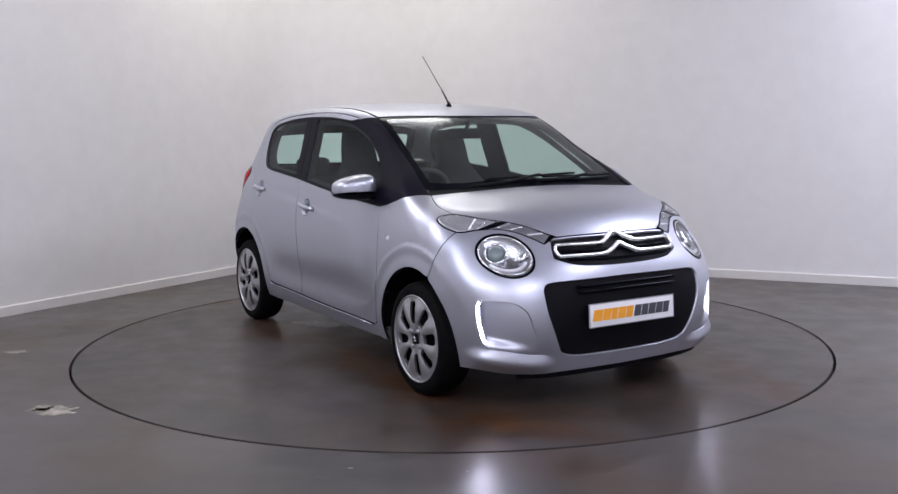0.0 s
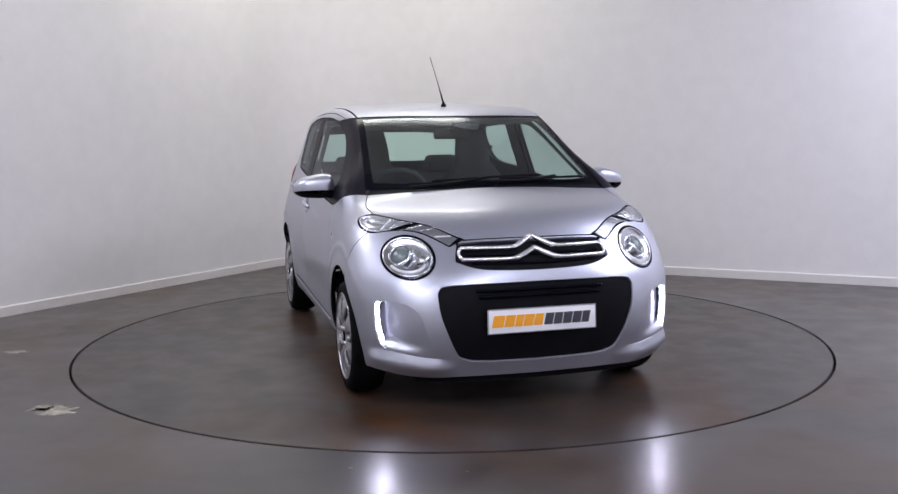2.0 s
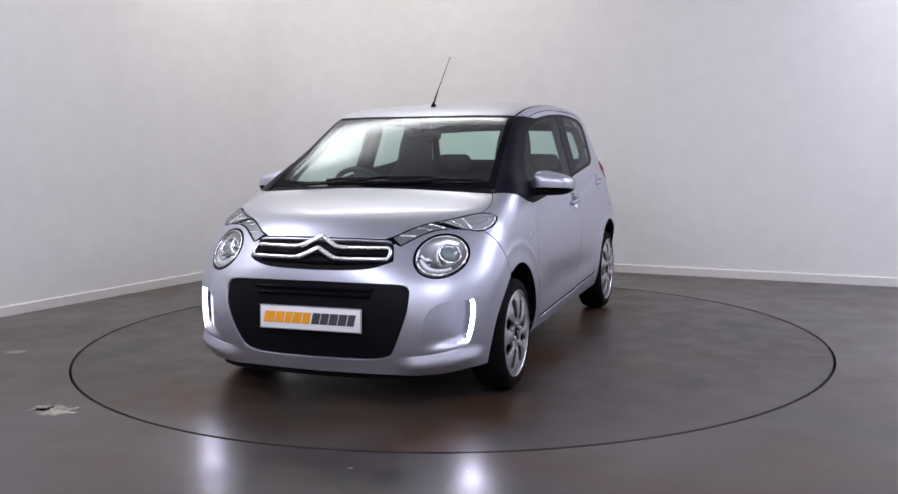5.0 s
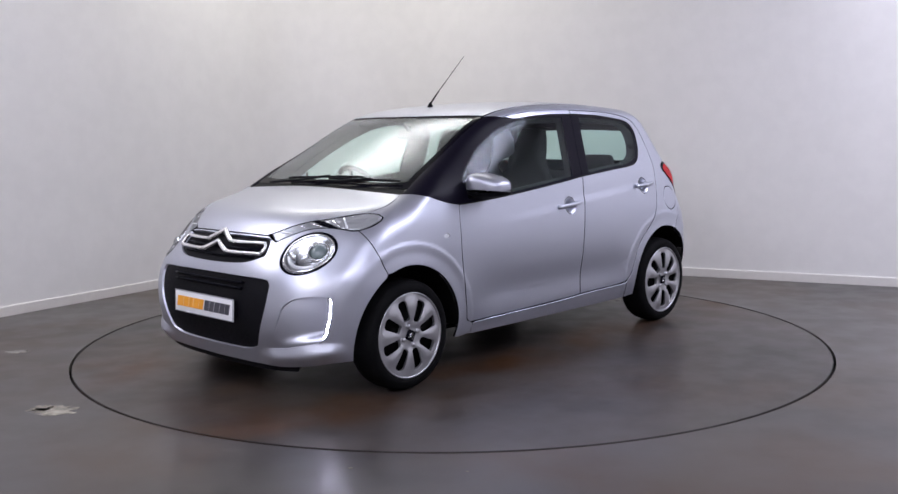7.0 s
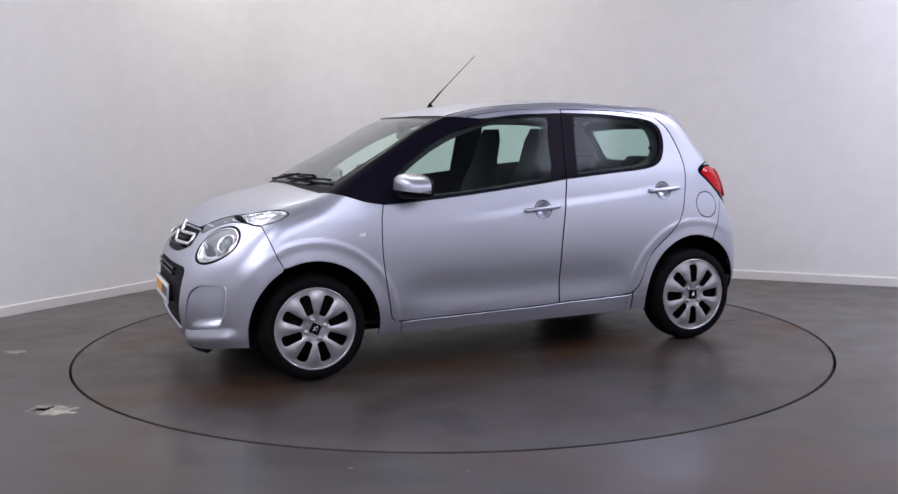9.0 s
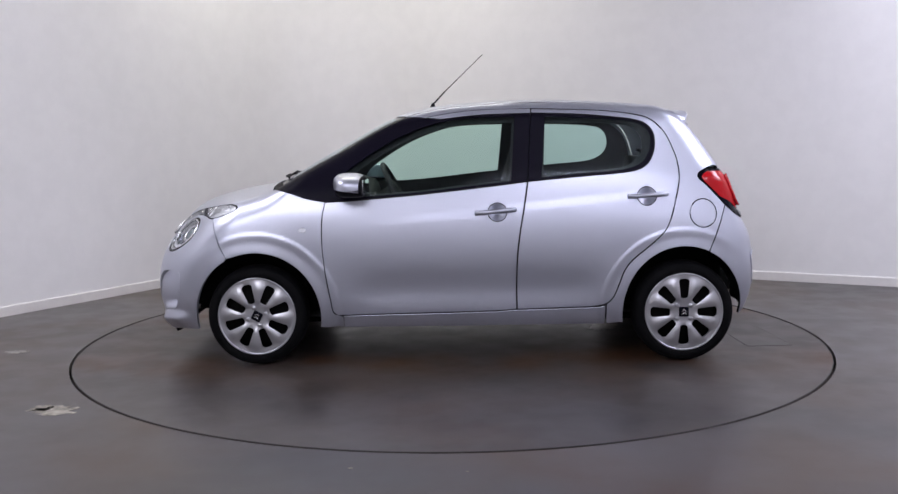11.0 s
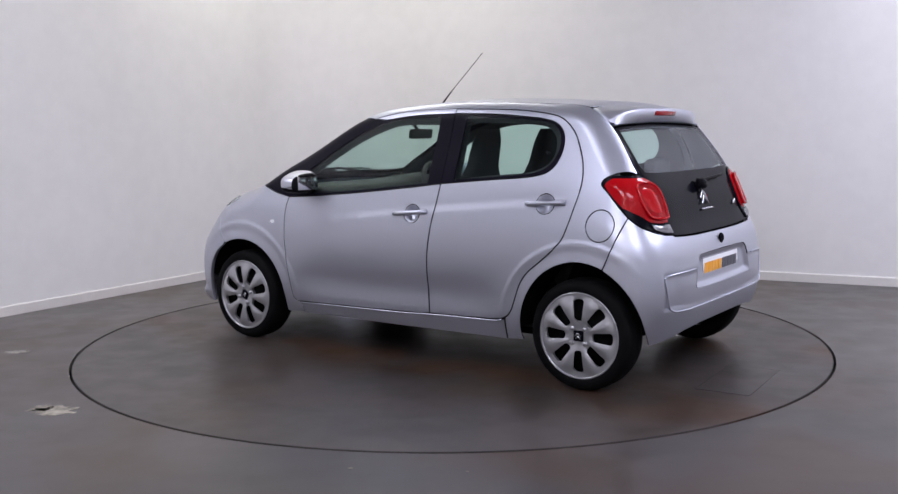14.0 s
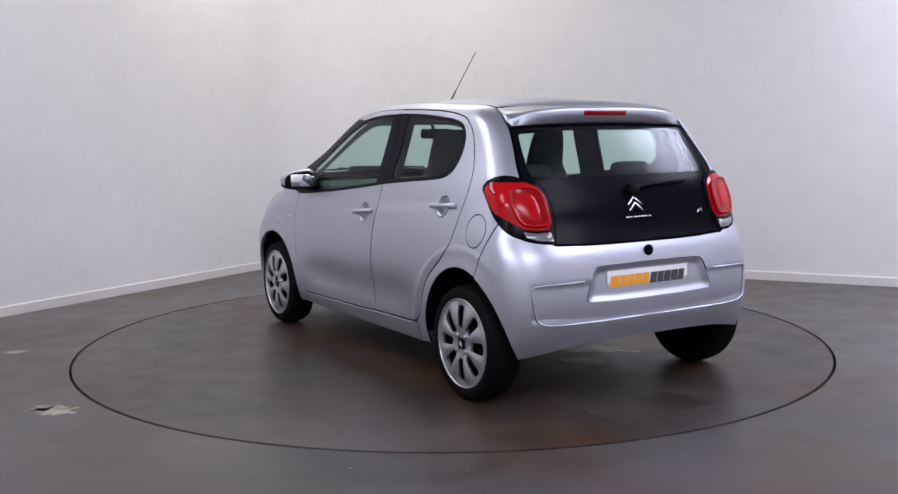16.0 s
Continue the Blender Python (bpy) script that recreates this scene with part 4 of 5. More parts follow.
def nose_bar(name, pts, r, mat, out=0.006, label=""):
    q = np.array(smooth_run(pts, 3))
    p = front_at(q[:, 0], q[:, 1])
    p = p + normal_at(p) * out
    return part(name, tube(p, r, 8), mat, car, label)


for peak, base in ((0.796, 0.747), (0.744, 0.700)):
    w = 0.338 if base > 0.72 else 0.345
    half = [(w, base), (0.25, base), (0.135, base), (0.098, base + 0.004), (0.05, base + 0.5 * (peak - base)), (0.016, peak - 0.006), (0.0, peak)]
    run = np.array(smooth_run(half + [(-y, z) for y, z in half[:-1][::-1]], 4))
    q = front_at(run[:, 0], run[:, 1])
    q = q + normal_at(q) * 0.004
    mid = np.abs(q[:, 1]) < 0.10
    bar = part("chrome_bar", tube(q, 0.0095, 8), SATIN_CHROME, car, "chrome grille bar with a chevron")
    part("chevron", tube(q[mid] - np.array([0, 0, 0.004]), 0.0125, 8), SATIN_CHROME, bar, "broad chrome chevron")
for s in (1, -1):
    nose_bar("chrome_end", [(s * 0.338, 0.747), (s * 0.352, 0.725), (s * 0.345, 0.700)], 0.008, SATIN_CHROME)
nose_bar("grille_slat", [(-0.32, 0.723), (0, 0.723), (0.32, 0.723)], 0.007, BLACK_GLOSS, -0.006)
nose_bar("grille_slat", [(-0.3, 0.69), (0, 0.685), (0.3, 0.69)], 0.006, BLACK_GLOSS, -0.008)

lip_line = F((0.0, 0.163), (0.40, 0.170), (0.58, 0.179)) + F((0.56, 0.145), (0.38, 0.138), (0.0, 0.132))
lip_line = lip_line + flip(lip_line)[1:-1]
panel("front_valance", lip_line, "nose", BLACK_PLASTIC, car, "black lip below the front bumper", out=-0.012, lip=0.03, spacing=0.02)

# head lamps
for s in (1, -1):
    line = HEAD if s == 1 else flip(HEAD)
    lamp = part_mesh("head_lamp", panel_mesh("head_lamp", line, "nose", REFLECTOR, gap=0.004, spacing=0.012, lip=0, lift=lambda d: -0.004 - 0.035 * step(0.0, 0.09, d)), car, "round clear head lamp with a projector")
    part_mesh("lamp_rim", panel_mesh("lamp_rim", line, "nose", BLACK_GLOSS, holes=[[p for p in (front_at(*oval(0.566 * s, 0.712, 0.107, 0.086, -12 * s)))]], gap=-0.001, out=0.0, lip=0.02, spacing=0.012), lamp, "black lamp rim")
    cover = part_mesh("lens", panel_mesh("lens", line, "nose", LENS, gap=0.003, spacing=0.02, lip=0, out=0.001), lamp)
    cover.visible_shadow = False
    c = front_at(0.60 * s, 0.728)
    n = normal_at(c)
    aim = Vector(n).to_track_quat('X', 'Z').to_matrix().to_4x4()
    ring = lathe([(0.05, -0.012), (0.056, 0.0), (0.052, 0.010), (0.043, 0.002), (0.040, -0.012)], 32, "x", False)
    bmesh.ops.transform(ring, matrix=Matrix.Translation(c - n * 0.017) @ aim, verts=ring.verts)
    part("projector_ring", ring, CHROME, lamp)
    ball = bmesh.new()
    bmesh.ops.create_uvsphere(ball, u_segments=24, v_segments=12, radius=0.040)
    bmesh.ops.scale(ball, vec=(0.55, 1, 1), verts=ball.verts)
    bmesh.ops.transform(ball, matrix=Matrix.Translation(c - n * 0.024) @ aim, verts=ball.verts)
    part("projector", ball, PROJECTOR, lamp, "dark projector lens")
    c = front_at(0.505 * s, 0.69)
    bowl = lathe([(0.032, 0.012), (0.03, 0.0), (0.014, -0.02), (0.006, -0.012)], 24, "x")
    bmesh.ops.transform(bowl, matrix=Matrix.Translation(c + np.array([-0.018, 0, 0])), verts=bowl.verts)
    part("indicator_bowl", bowl, REFLECTOR, lamp)
    rim = front_at(*oval(0.566 * s, 0.712, 0.1, 0.079, -12 * s))
    part("bright_ring", tube(rim - np.array([0.006, 0, 0]), 0.0055, 8, closed=True), CHROME, lamp)
    low = front_at(*[v[k] for v in oval(0.566 * s, 0.712, 0.086, 0.064, -12 * s, 48) for k in [slice(27, 43)]])
    part("lower_reflector", tube(low - np.array([0.016, 0, 0]), 0.0085, 8), CLEAR_WHITE, lamp, "bright strip along the lamp's lower edge")
    # the narrow lamp between bonnet and wing
    slit = [*HOOD_LAMP, *LAMP_LOW[::-1], *S((1.292, 0.853), (1.272, 0.868), (1.278, 0.882), n=3)[1:]]
    up = part_mesh("upper_lamp", panel_mesh("upper_lamp", slit, "lamp", BLACK_GLOSS, gap=0.002, spacing=0.014, lip=0.012, out=-0.006, mirror=s < 0), car, "narrow clear lamp along the bonnet edge")
    outer = [*HOOD_LAMP[:9], *[p for p in LAMP_LOW[::-1] if p[0] < 1.478], *S((1.292, 0.853), (1.272, 0.868), (1.278, 0.882), n=3)[1:]]
    part_mesh("reflector", panel_mesh("reflector", outer, "lamp", LAMP_SILVER, gap=0.008, spacing=0.010, lip=0.004, out=-0.001, mirror=s < 0, lift=lambda d: 0.004 * np.sin(d * 260)), up)
    strip = [*HOOD_LAMP[9:-1], *[p for p in LAMP_LOW[::-1] if p[0] > 1.485]]
    part_mesh("reflector", panel_mesh("reflector", strip, "lamp", DARK_REFLECTOR, gap=0.006, spacing=0.014, lip=0.004, out=-0.001, mirror=s < 0), up)
    top_run, low_run = np.array(HOOD_LAMP), np.array(LAMP_LOW)
    for fu, fl_, rr, mt in ((0.20, 0.36, 0.0055, CLEAR_WHITE), (0.30, 0.47, 0.004, CHROME), (0.50, 0.62, 0.004, CHROME), (0.62, 0.74, 0.003, CHROME), (0.82, 0.90, 0.004, CLEAR_WHITE)):
        ends = [run[int(f * (len(run) - 1))] * np.array([1, s, 1]) for run, f in ((top_run, fu), (low_run, fl_))]
        part("divider", tube([ends[0] * (1 - q) + ends[1] * q for q in (0.14, 0.5, 0.86)], rr, 6), mt, up, "bright bar that divides the lamp")
    cover = part_mesh("lens", panel_mesh("lens", slit, "lamp", LENS, gap=0.003, spacing=0.03, lip=0, out=0.002, mirror=s < 0), up)
    cover.visible_shadow = False

# rear bumper, with a sunk panel and the hollow for the plate
RECESS = [*B((0.0, 0.654), (0.27, 0.652), (0.325, 0.648), n=3), *B((0.345, 0.63), (0.372, 0.56), (0.39, 0.505), n=3), *B((0.37, 0.492), (0.2, 0.487), (0.0, 0.486), n=3)]
RECESS = RECESS + flip(RECESS)[1:-1]


def sunk(p, n):
    y, z = np.abs(p[:, 1]), p[:, 2]
    d = np.minimum(np.minimum(0.675 - y, z - 0.402 - 0.02 * step(0.3, 0.65, y)), 0.588 - z)
    return p - n * (0.006 * step(-0.004, 0.010, d))[:, None]


tail = [*B((0.0, 0.746), (0.3, 0.748), (0.525, 0.758)), *LIGHT_LOW[::-1][1:], *SEAM_REAR[1:], *ARCH_R, *B((0.70, 0.246), (0.66, 0.255), (0.58, 0.271), (0.45, 0.290), (0.25, 0.298), (0.0, 0.298))]
tail = tail + flip(tail)[1:-1]
panel("rear_bumper", tail, "stern", SILVER, car, holes=[RECESS], spacing=0.012, shape=sunk)
panel("plate_recess", RECESS, "stern", SILVER, car, "hollow for the plate", gap=0.0, out=-0.006, lip=0, spacing=0.012, lift=lambda d: -0.016 * step(0, 0.03, d))
for k in (1, -1):
    crease = np.array(B((0.405, 0.590), (0.55, 0.589), (0.645, 0.584), (0.672, 0.568), (0.668, 0.52), (0.655, 0.445), (0.635, 0.418), (0.58, 0.406), (0.40, 0.401), (0.0, 0.399), n=6))
    crease = crease + normal_at(crease) * 0.0015
    part("bumper_crease", tube(crease * np.array([1, k, 1]), 0.0042, 8), SILVER, car, "raised edge of the bumper's sunk panel")

# tail lights
LIGHT_IN = B((0.525, 0.766), (0.508, 0.804), (0.49, 0.88), (0.50, 0.994), (0.548, 1.04), (0.60, 1.056))
LIGHT = [*LIGHT_FRONT, *LIGHT_LOW[1:], *LIGHT_IN[1:]]
red = [*S((-1.31, 1.04), (-1.283, 1.02), (-1.282, 1.0), (-1.325, 0.955), (-1.375, 0.905), n=3), *B((0.69, 0.862), (0.655, 0.836), (0.60, 0.826), (0.535, 0.828)), *B((0.512, 0.86), (0.515, 0.96), (0.54, 1.012), (0.59, 1.038))]
white = [*B((0.655, 0.820), (0.6, 0.812), (0.532, 0.815), n=3), *B((0.530, 0.776), (0.6, 0.781), (0.648, 0.797), n=3)]
core = B((0.668, 0.996), (0.676, 0.93), (0.662, 0.868), (0.632, 0.846), (0.556, 0.842), (0.534, 0.862), (0.531, 0.955), (0.556, 0.998), (0.60, 1.010), (0.648, 1.010), n=4)
for s in (1, -1):
    fl = (lambda q: q) if s == 1 else flip
    tl = part_mesh("tail_light", panel_mesh("tail_light", fl(LIGHT), "stern", BLACK_GLOSS, spacing=0.018, out=0.003, lip=0.03), car, "red tail light in a black surround")
    part_mesh("red_lens", panel_mesh("red_lens", fl(red), "stern", RED_LENS, spacing=0.012, out=0.005, gap=0, lip=0.010, lift=lambda d: 0.013 * step(-0.01, 0.06, d)), tl)
    part_mesh("inner_lens", panel_mesh("inner_lens", fl(core), "stern", RED_DEEP, spacing=0.012, out=0.020, gap=0, lip=0.02, lift=lambda d: -0.004 * step(0, 0.03, d)), tl)
    edge = np.array(CHARTS["stern"].solid(np.array([CHARTS["stern"].flat(p) for p in fl(core)])))
    part("light_guide", tube(edge + normal_at(edge) * 0.020, 0.007, 8, closed=True), RED_LENS, tl, "raised red frame round the inner lens")
    part_mesh("reversing_lens", panel_mesh("reversing_lens", fl(white), "stern", DULL_CLEAR, spacing=0.012, out=0.008, gap=0, lip=0.004, lift=lambda d: 0.008 * step(0, 0.02, d)), tl, "clear reversing lens")

# spoiler
bm = bmesh.new()
rows = []
for y in np.linspace(-0.545, 0.545, 41):
    a = abs(y) / 0.545
    zr = float(top_at(-1.12, min(abs(y), 0.52))[2])
    tip = -1.278 + 0.015 * a ** 2 + 0.045 * a ** 8
    dz = 0.030 * a ** 3 + 0.03 * a ** 10
    gx = float(rear_at(abs(y), 1.30 - 0.01 * a)[0])
    rows.append([bm.verts.new(v) for v in ((-1.125, y, zr + 0.002), (-1.2, y, zr - 0.010 - dz * 0.5), (tip + 0.010, y, 1.384 - dz), (tip, y, 1.376 - dz), (tip + 0.010, y, 1.342 - dz), (gx - 0.006, y, 1.316 - 0.016 * a ** 2), (gx + 0.006, y, 1.306 - 0.016 * a ** 2), (-1.125, y, zr - 0.03))])
for r0, r1 in zip(rows, rows[1:]):
    for i in range(len(r0)):
        j = (i + 1) % len(r0)
        bm.faces.new((r0[i], r0[j], r1[j], r1[i]))
bm.faces.new(rows[0][::-1])
bm.faces.new(rows[-1])
bmesh.ops.recalc_face_normals(bm, faces=bm.faces)
spoiler = part("roof_spoiler", bm, SILVER, car, "silver roof spoiler with a red brake light")
part("brake_light", box(0.02, 0.27, 0.026, pose(-1.266, 0, 1.358, 0, -16, 0), 0.006), RED_DEEP, spoiler, "red high brake light")

# wheels
def cover_height(x, z):
    r, t = np.hypot(x, z), np.arctan2(z, x)
    return 0.074 + 0.008 * step(0.03, 0.10, r) - 0.008 * step(0.13, 0.192, r) - 0.006 * np.cos(8 * t) * step(0.05, 0.09, r) * step(0.195, 0.15, r)


def slot(k):
    a = math.pi * k / 4
    u, v = smooth_rect(0.068, 0.170, 0.0235)
    return [np.array((p * math.cos(a) - q * math.sin(a), 0, p * math.sin(a) + q * math.cos(a))) for p, q in zip(u, v)]


def smooth_rect(r0, r1, h):
    """A slot that widens outwards, with round corners."""
    pts = [(r0 + 0.006, -h * 0.75), (r1 - 0.012, -h * 1.15), (r1 - 0.002, -h * 0.8), (r1, 0.0), (r1 - 0.002, h * 0.8), (r1 - 0.012, h * 1.15), (r0 + 0.006, h * 0.75), (r0, h * 0.4), (r0, -h * 0.4)]
    return [p[0] for p in pts], [p[1] for p in pts]


CHARTS["cover"] = Disc(cover_height)
_ring = [np.array((0.192 * math.cos(t), 0, 0.192 * math.sin(t))) for t in np.linspace(0, 2 * math.pi, 72, endpoint=False)]
COVER_MESH = panel_mesh("wheel_cover", _ring, "cover", COVER, holes=[slot(k) for k in range(8)], spacing=0.011, gap=0.0005, lip=0.02)


def build_wheel(x, s, turn):
    w = new("wheel")
    w.parent = car
    w["label"] = "black tyre with an eight-spoke silver wheel cover"
    tyre = [(0.19, -0.08), (0.20, -0.086), (0.235, -0.088), (0.262, -0.078), (0.272, -0.06), (0.277, -0.03), (0.277, 0.03), (0.272, 0.06), (0.262, 0.078), (0.235, 0.086), (0.212, 0.083), (0.205, 0.076), (0.19, 0.06)]
    part("tyre", lathe(tyre, 64, "y", False), RUBBER, w)
    part("rim", lathe([(0.205, 0.05), (0.19, 0.03), (0.03, 0.035), (0.02, 0.035)], 48, "y"), LINER, w, "dark steel rim behind the cover")
    bm = lathe([(0.204, 0.072), (0.207, 0.083), (0.211, 0.086), (0.215, 0.084), (0.217, 0.076), (0.213, 0.061), (0.205, 0.061)], 64, "y", False)
    part("cover_ring", bm, COVER, w)
    cov = part_mesh("wheel_cover", COVER_MESH, w)
    cov.matrix_basis = pose(0, 0.006, 0) @ Matrix.Diagonal((1.078, 1, 1.078, 1))
    for k in range(4):
        a = radians(45 + 90 * k)
        part("wheel_nut", lathe([(0.011, 0.066), (0.011, 0.082), (0.008, 0.086)], 10, "y"), COVER, cov).location = (0.047 * math.cos(a), 0, 0.047 * math.sin(a))
    badge = box(0.05, 0.012, 0.05, pose(0, 0.076, 0), 0.005)
    part("centre_badge", badge, BLACK_GLOSS, cov)
    for dz in (-0.008, 0.006):
        v = tube([(-0.013, 0.083, dz - 0.006), (0, 0.083, dz + 0.007), (0.013, 0.083, dz - 0.006)], 0.0025, 6)
        part("badge_chevron", v, CHROME, cov)
    w.matrix_basis = pose(x, s * 0.712, 0.277, 0, 0, 0 if s > 0 else 180) @ pose(0, 0, 0, 0, turn, 0)
    return w


for wx, ws, wt in ((1.17, 1, -27), (-1.176, 1, 0), (1.17, -1, 8), (-1.176, -1, 20)):
    build_wheel(wx, ws, wt)
    hr = 0.364
    hw = lathe([(hr, 0.0), (hr, 0.24), (hr - 0.02, 0.25)], 40, "y")
    bmesh.ops.transform(hw, matrix=pose(wx, ws * 0.772, 0.272, 0, 0, 180 if ws > 0 else 0), verts=hw.verts)
    bmesh.ops.delete(hw, geom=[f for f in hw.faces if f.calc_center_median().z < 0.30 or (len(f.verts) > 10 and abs(f.calc_center_median().y) > 0.7)], context="FACES")
    bmesh.ops.subdivide_edges(hw, edges=hw.edges[:], cuts=3, use_grid_fill=True)
    bmesh.ops.delete(hw, geom=[f for f in hw.faces if float(G(*f.calc_center_median())) > (-0.016 if wx > 0 else -0.026) or (f.calc_center_median().x > 1.45 and f.calc_center_median().z < 0.37)], context="FACES")
    part("wheel_housing", hw, LINER, car, "black wheel housing")
    part("housing_wall", box(0.76 if wx > 0 else 0.64, 0.012, 0.44, pose(wx + (0.0 if wx > 0 else 0.056), ws * 0.53, 0.50), 0.004), LINER, car, "black inner wall of the wheel housing")
    end = 1.532 if wx > 0 else -1.50
    part("housing_wall", box(0.012, 0.15, 0.28, pose(end, ws * 0.605, 0.46), 0.004), LINER, car, "black end wall of the wheel housing")

# mirrors
for s in (1, -1):
    def shell(z0, z1):
        b = bmesh.new()
        bmesh.ops.create_uvsphere(b, u_segments=36, v_segments=24, radius=1)
        for v in b.verts:
            c = v.co
            e = 3.2
            k = (abs(c.x) ** e + abs(c.y) ** e + abs(c.z) ** e) ** (-1 / e)
            c *= k
            wide = 0.5 + 0.5 * c.y
            v.co = Vector((0.645 + c.x * (0.100 - 0.02 * wide) - 0.03 * wide, s * (0.85 + c.y * 0.103), 0.998 + c.z * (0.074 - 0.026 * wide) - 0.018 * wide))
        cuts = [((0.552, s * 0.85, 1.0), (-1, 0.14 * s, 0))]
        if z0:
            cuts.append(((0.655, 0, z0), (0.12, 0, -1)))
        elif z1:
            cuts.append(((0.655, 0, z1), (0.12, 0, 1)))
        else:
            cuts.append(((0.566, s * 0.85, 1.0), (1, -0.14 * s, 0)))
        for co, no in cuts:
            bmesh.ops.bisect_plane(b, geom=b.verts[:] + b.edges[:] + b.faces[:], plane_co=co, plane_no=no, clear_outer=True)
        if not (z0 or z1):
            bmesh.ops.holes_fill(b, edges=b.edges[:])
            bmesh.ops.scale(b, vec=(1, 1.02, 1.03), space=Matrix.Translation((0, -s * 0.85, -0.989)), verts=b.verts)
        bmesh.ops.recalc_face_normals(b, faces=b.faces)
        return b
    mir = part("door_mirror", shell(0.966, None), SILVER, car, "silver door mirror with a black lower half")
    part("mirror_base", shell(None, 0.964), BLACK_PLASTIC, mir, "black lower shell")
    part("mirror_arm", box(0.085, 0.12, 0.035, pose(0.66, s * 0.765, 0.945, 10 * s, 0, 0), 0.012), BLACK_PLASTIC, mir)
    part("mirror_surround", shell(None, None), BLACK_PLASTIC, mir, "black frame round the mirror glass", smooth=False)
    part("mirror_glass", box(0.004, 0.146, 0.074, pose(0.5505, s * 0.848, 0.988, 0, 0, -8 * s), 0.001), CHROME, mir)

# handles
for x0, x1, z0, z1 in ((-0.036, -0.259, 0.832, 0.850), (-0.868, -1.085, 0.912, 0.924)):
    for s in (1, -1):
        xs = np.linspace(x0, x1, 9)
        p = side_at(xs, np.linspace(z0, z1, 9))
        p[:, 1] += 0.017 - 0.014 * np.abs(np.linspace(-1, 1, 9)) ** 3
        p[:, 1] *= s
        b = tube(p, 0.0125, 12)
        part("door_handle", b, SILVER, car, "silver bar door handle")

# antenna
base = (0.203, 0, 1.421)
ant = part("antenna", join(lathe([(0.018, 0.0), (0.016, 0.008), (0.009, 0.022), (0.006, 0.03)], 20, "z")), BLACK_PLASTIC, car, "thin black whip antenna")
ant.matrix_basis = Matrix.Translation(base)
part("whip", tube([(0, 0, 0.02), (-0.075, 0, 0.098)], 0.0055, 8, taper=0.8), BLACK_PLASTIC, ant)
part("whip_tip", tube([(-0.075, 0, 0.098), (-0.305, 0, 0.318)], 0.0026, 6, taper=0.8), BLACK_PLASTIC, ant)

# underside
part("underbody", box(2.45, 1.10, 0.03, pose(0.05, 0, 0.21), 0.01), LINER, car, "dark underside")


# ---- inside the car ----
lining_side = [*S((0.86, 0.90), (0.5, 0.90), (0.0, 0.93), (-0.5, 0.98), (-0.95, 0.98)), *S((-1.10, 1.0), (-1.12, 1.12), (-1.07, 1.25), (-0.98, 1.33)), *S((-0.9, 1.37), (-0.35, 1.392), (-0.05, 1.385), (0.2, 1.35)), *S((0.34, 1.31), (0.55, 1.20), (0.75, 1.06), (0.86, 0.97))]
panel("cabin_lining", lining_side, "side", CABIN, car, "dark pillar and door lining", both=True, out=-0.05, lip=0.0, gap=0.0, holes=[trim_front, trim_rear], spacing=0.04)
low_side = [*S((0.80, 0.24), (0.82, 0.5), (0.82, 0.92)), *S((0.5, 0.92), (0.0, 0.95), (-0.5, 1.0), (-1.0, 1.02)), *S((-1.1, 0.95), (-0.95, 0.66), (-0.82, 0.45), (-0.80, 0.24))]
panel("door_lining", low_side, "side", CABIN, car, "dark door lining", both=True, out=-0.03, lip=0.0, gap=0.0, spacing=0.06)
head = [*T((0.42, 0.0), (0.40, 0.3), (0.34, 0.52)), *T((0.2, 0.54), (-0.4, 0.55), (-0.9, 0.53), (-1.12, 0.5)), *T((-1.14, 0.3), (-1.15, 0.0))]
head = head + flip(head)[1:-1]
panel("headlining", head, "top", CABIN_LIGHT, car, "grey headlining", out=-0.035, lip=0.02, gap=0.0, spacing=0.08)
tub = prism([(0.95, -0.60), (0.95, 0.60), (-1.28, 0.54), (-1.28, -0.54)], 0.235, 0.25)
part("cabin_floor", tub, CABIN, car, "dark cabin floor")
part("bulkhead", box(0.02, 1.24, 0.66, pose(0.93, 0, 0.57)), LINER, car)
part("boot_wall", box(0.02, 1.12, 0.50, pose(-1.38, 0, 0.50)), LINER, car)


def loft(sections):
    """Skins a run of closed loops with equal numbers of points."""
    bm = bmesh.new()
    rings = [[bm.verts.new(p) for p in s] for s in sections]
    for a, b in zip(rings, rings[1:]):
        for i in range(len(a)):
            j = (i + 1) % len(a)
            bm.faces.new((a[i], a[j], b[j], b[i]))
    bm.faces.new(rings[0][::-1])
    bm.faces.new(rings[-1])
    bmesh.ops.recalc_face_normals(bm, faces=bm.faces)
    return bm


def rounded(w, d, n=24, e=3.2):
    out = []
    for i in range(n):
        t = 2 * math.pi * i / n
        c, s = math.cos(t), math.sin(t)
        out.append((w * math.copysign(abs(c) ** (2 / e), c), d * math.copysign(abs(s) ** (2 / e), s)))
    return out


def dashboard():
    secs = []
    for y in np.linspace(-0.66, 0.66, 23):
        k = abs(y) / 0.66
        hood = 0.045 * math.exp(-((y + 0.36) / 0.16) ** 2)
        pts = [(0.98 - 0.05 * k, 0.955), (0.85, 0.965 + hood * 0.3), (0.68, 0.955 + hood), (0.60, 0.93 + hood), (0.58, 0.87), (0.60, 0.70), (0.66, 0.60), (0.92, 0.60)]
        secs.append([(x, y, z) for x, z in pts])
    return loft(secs)


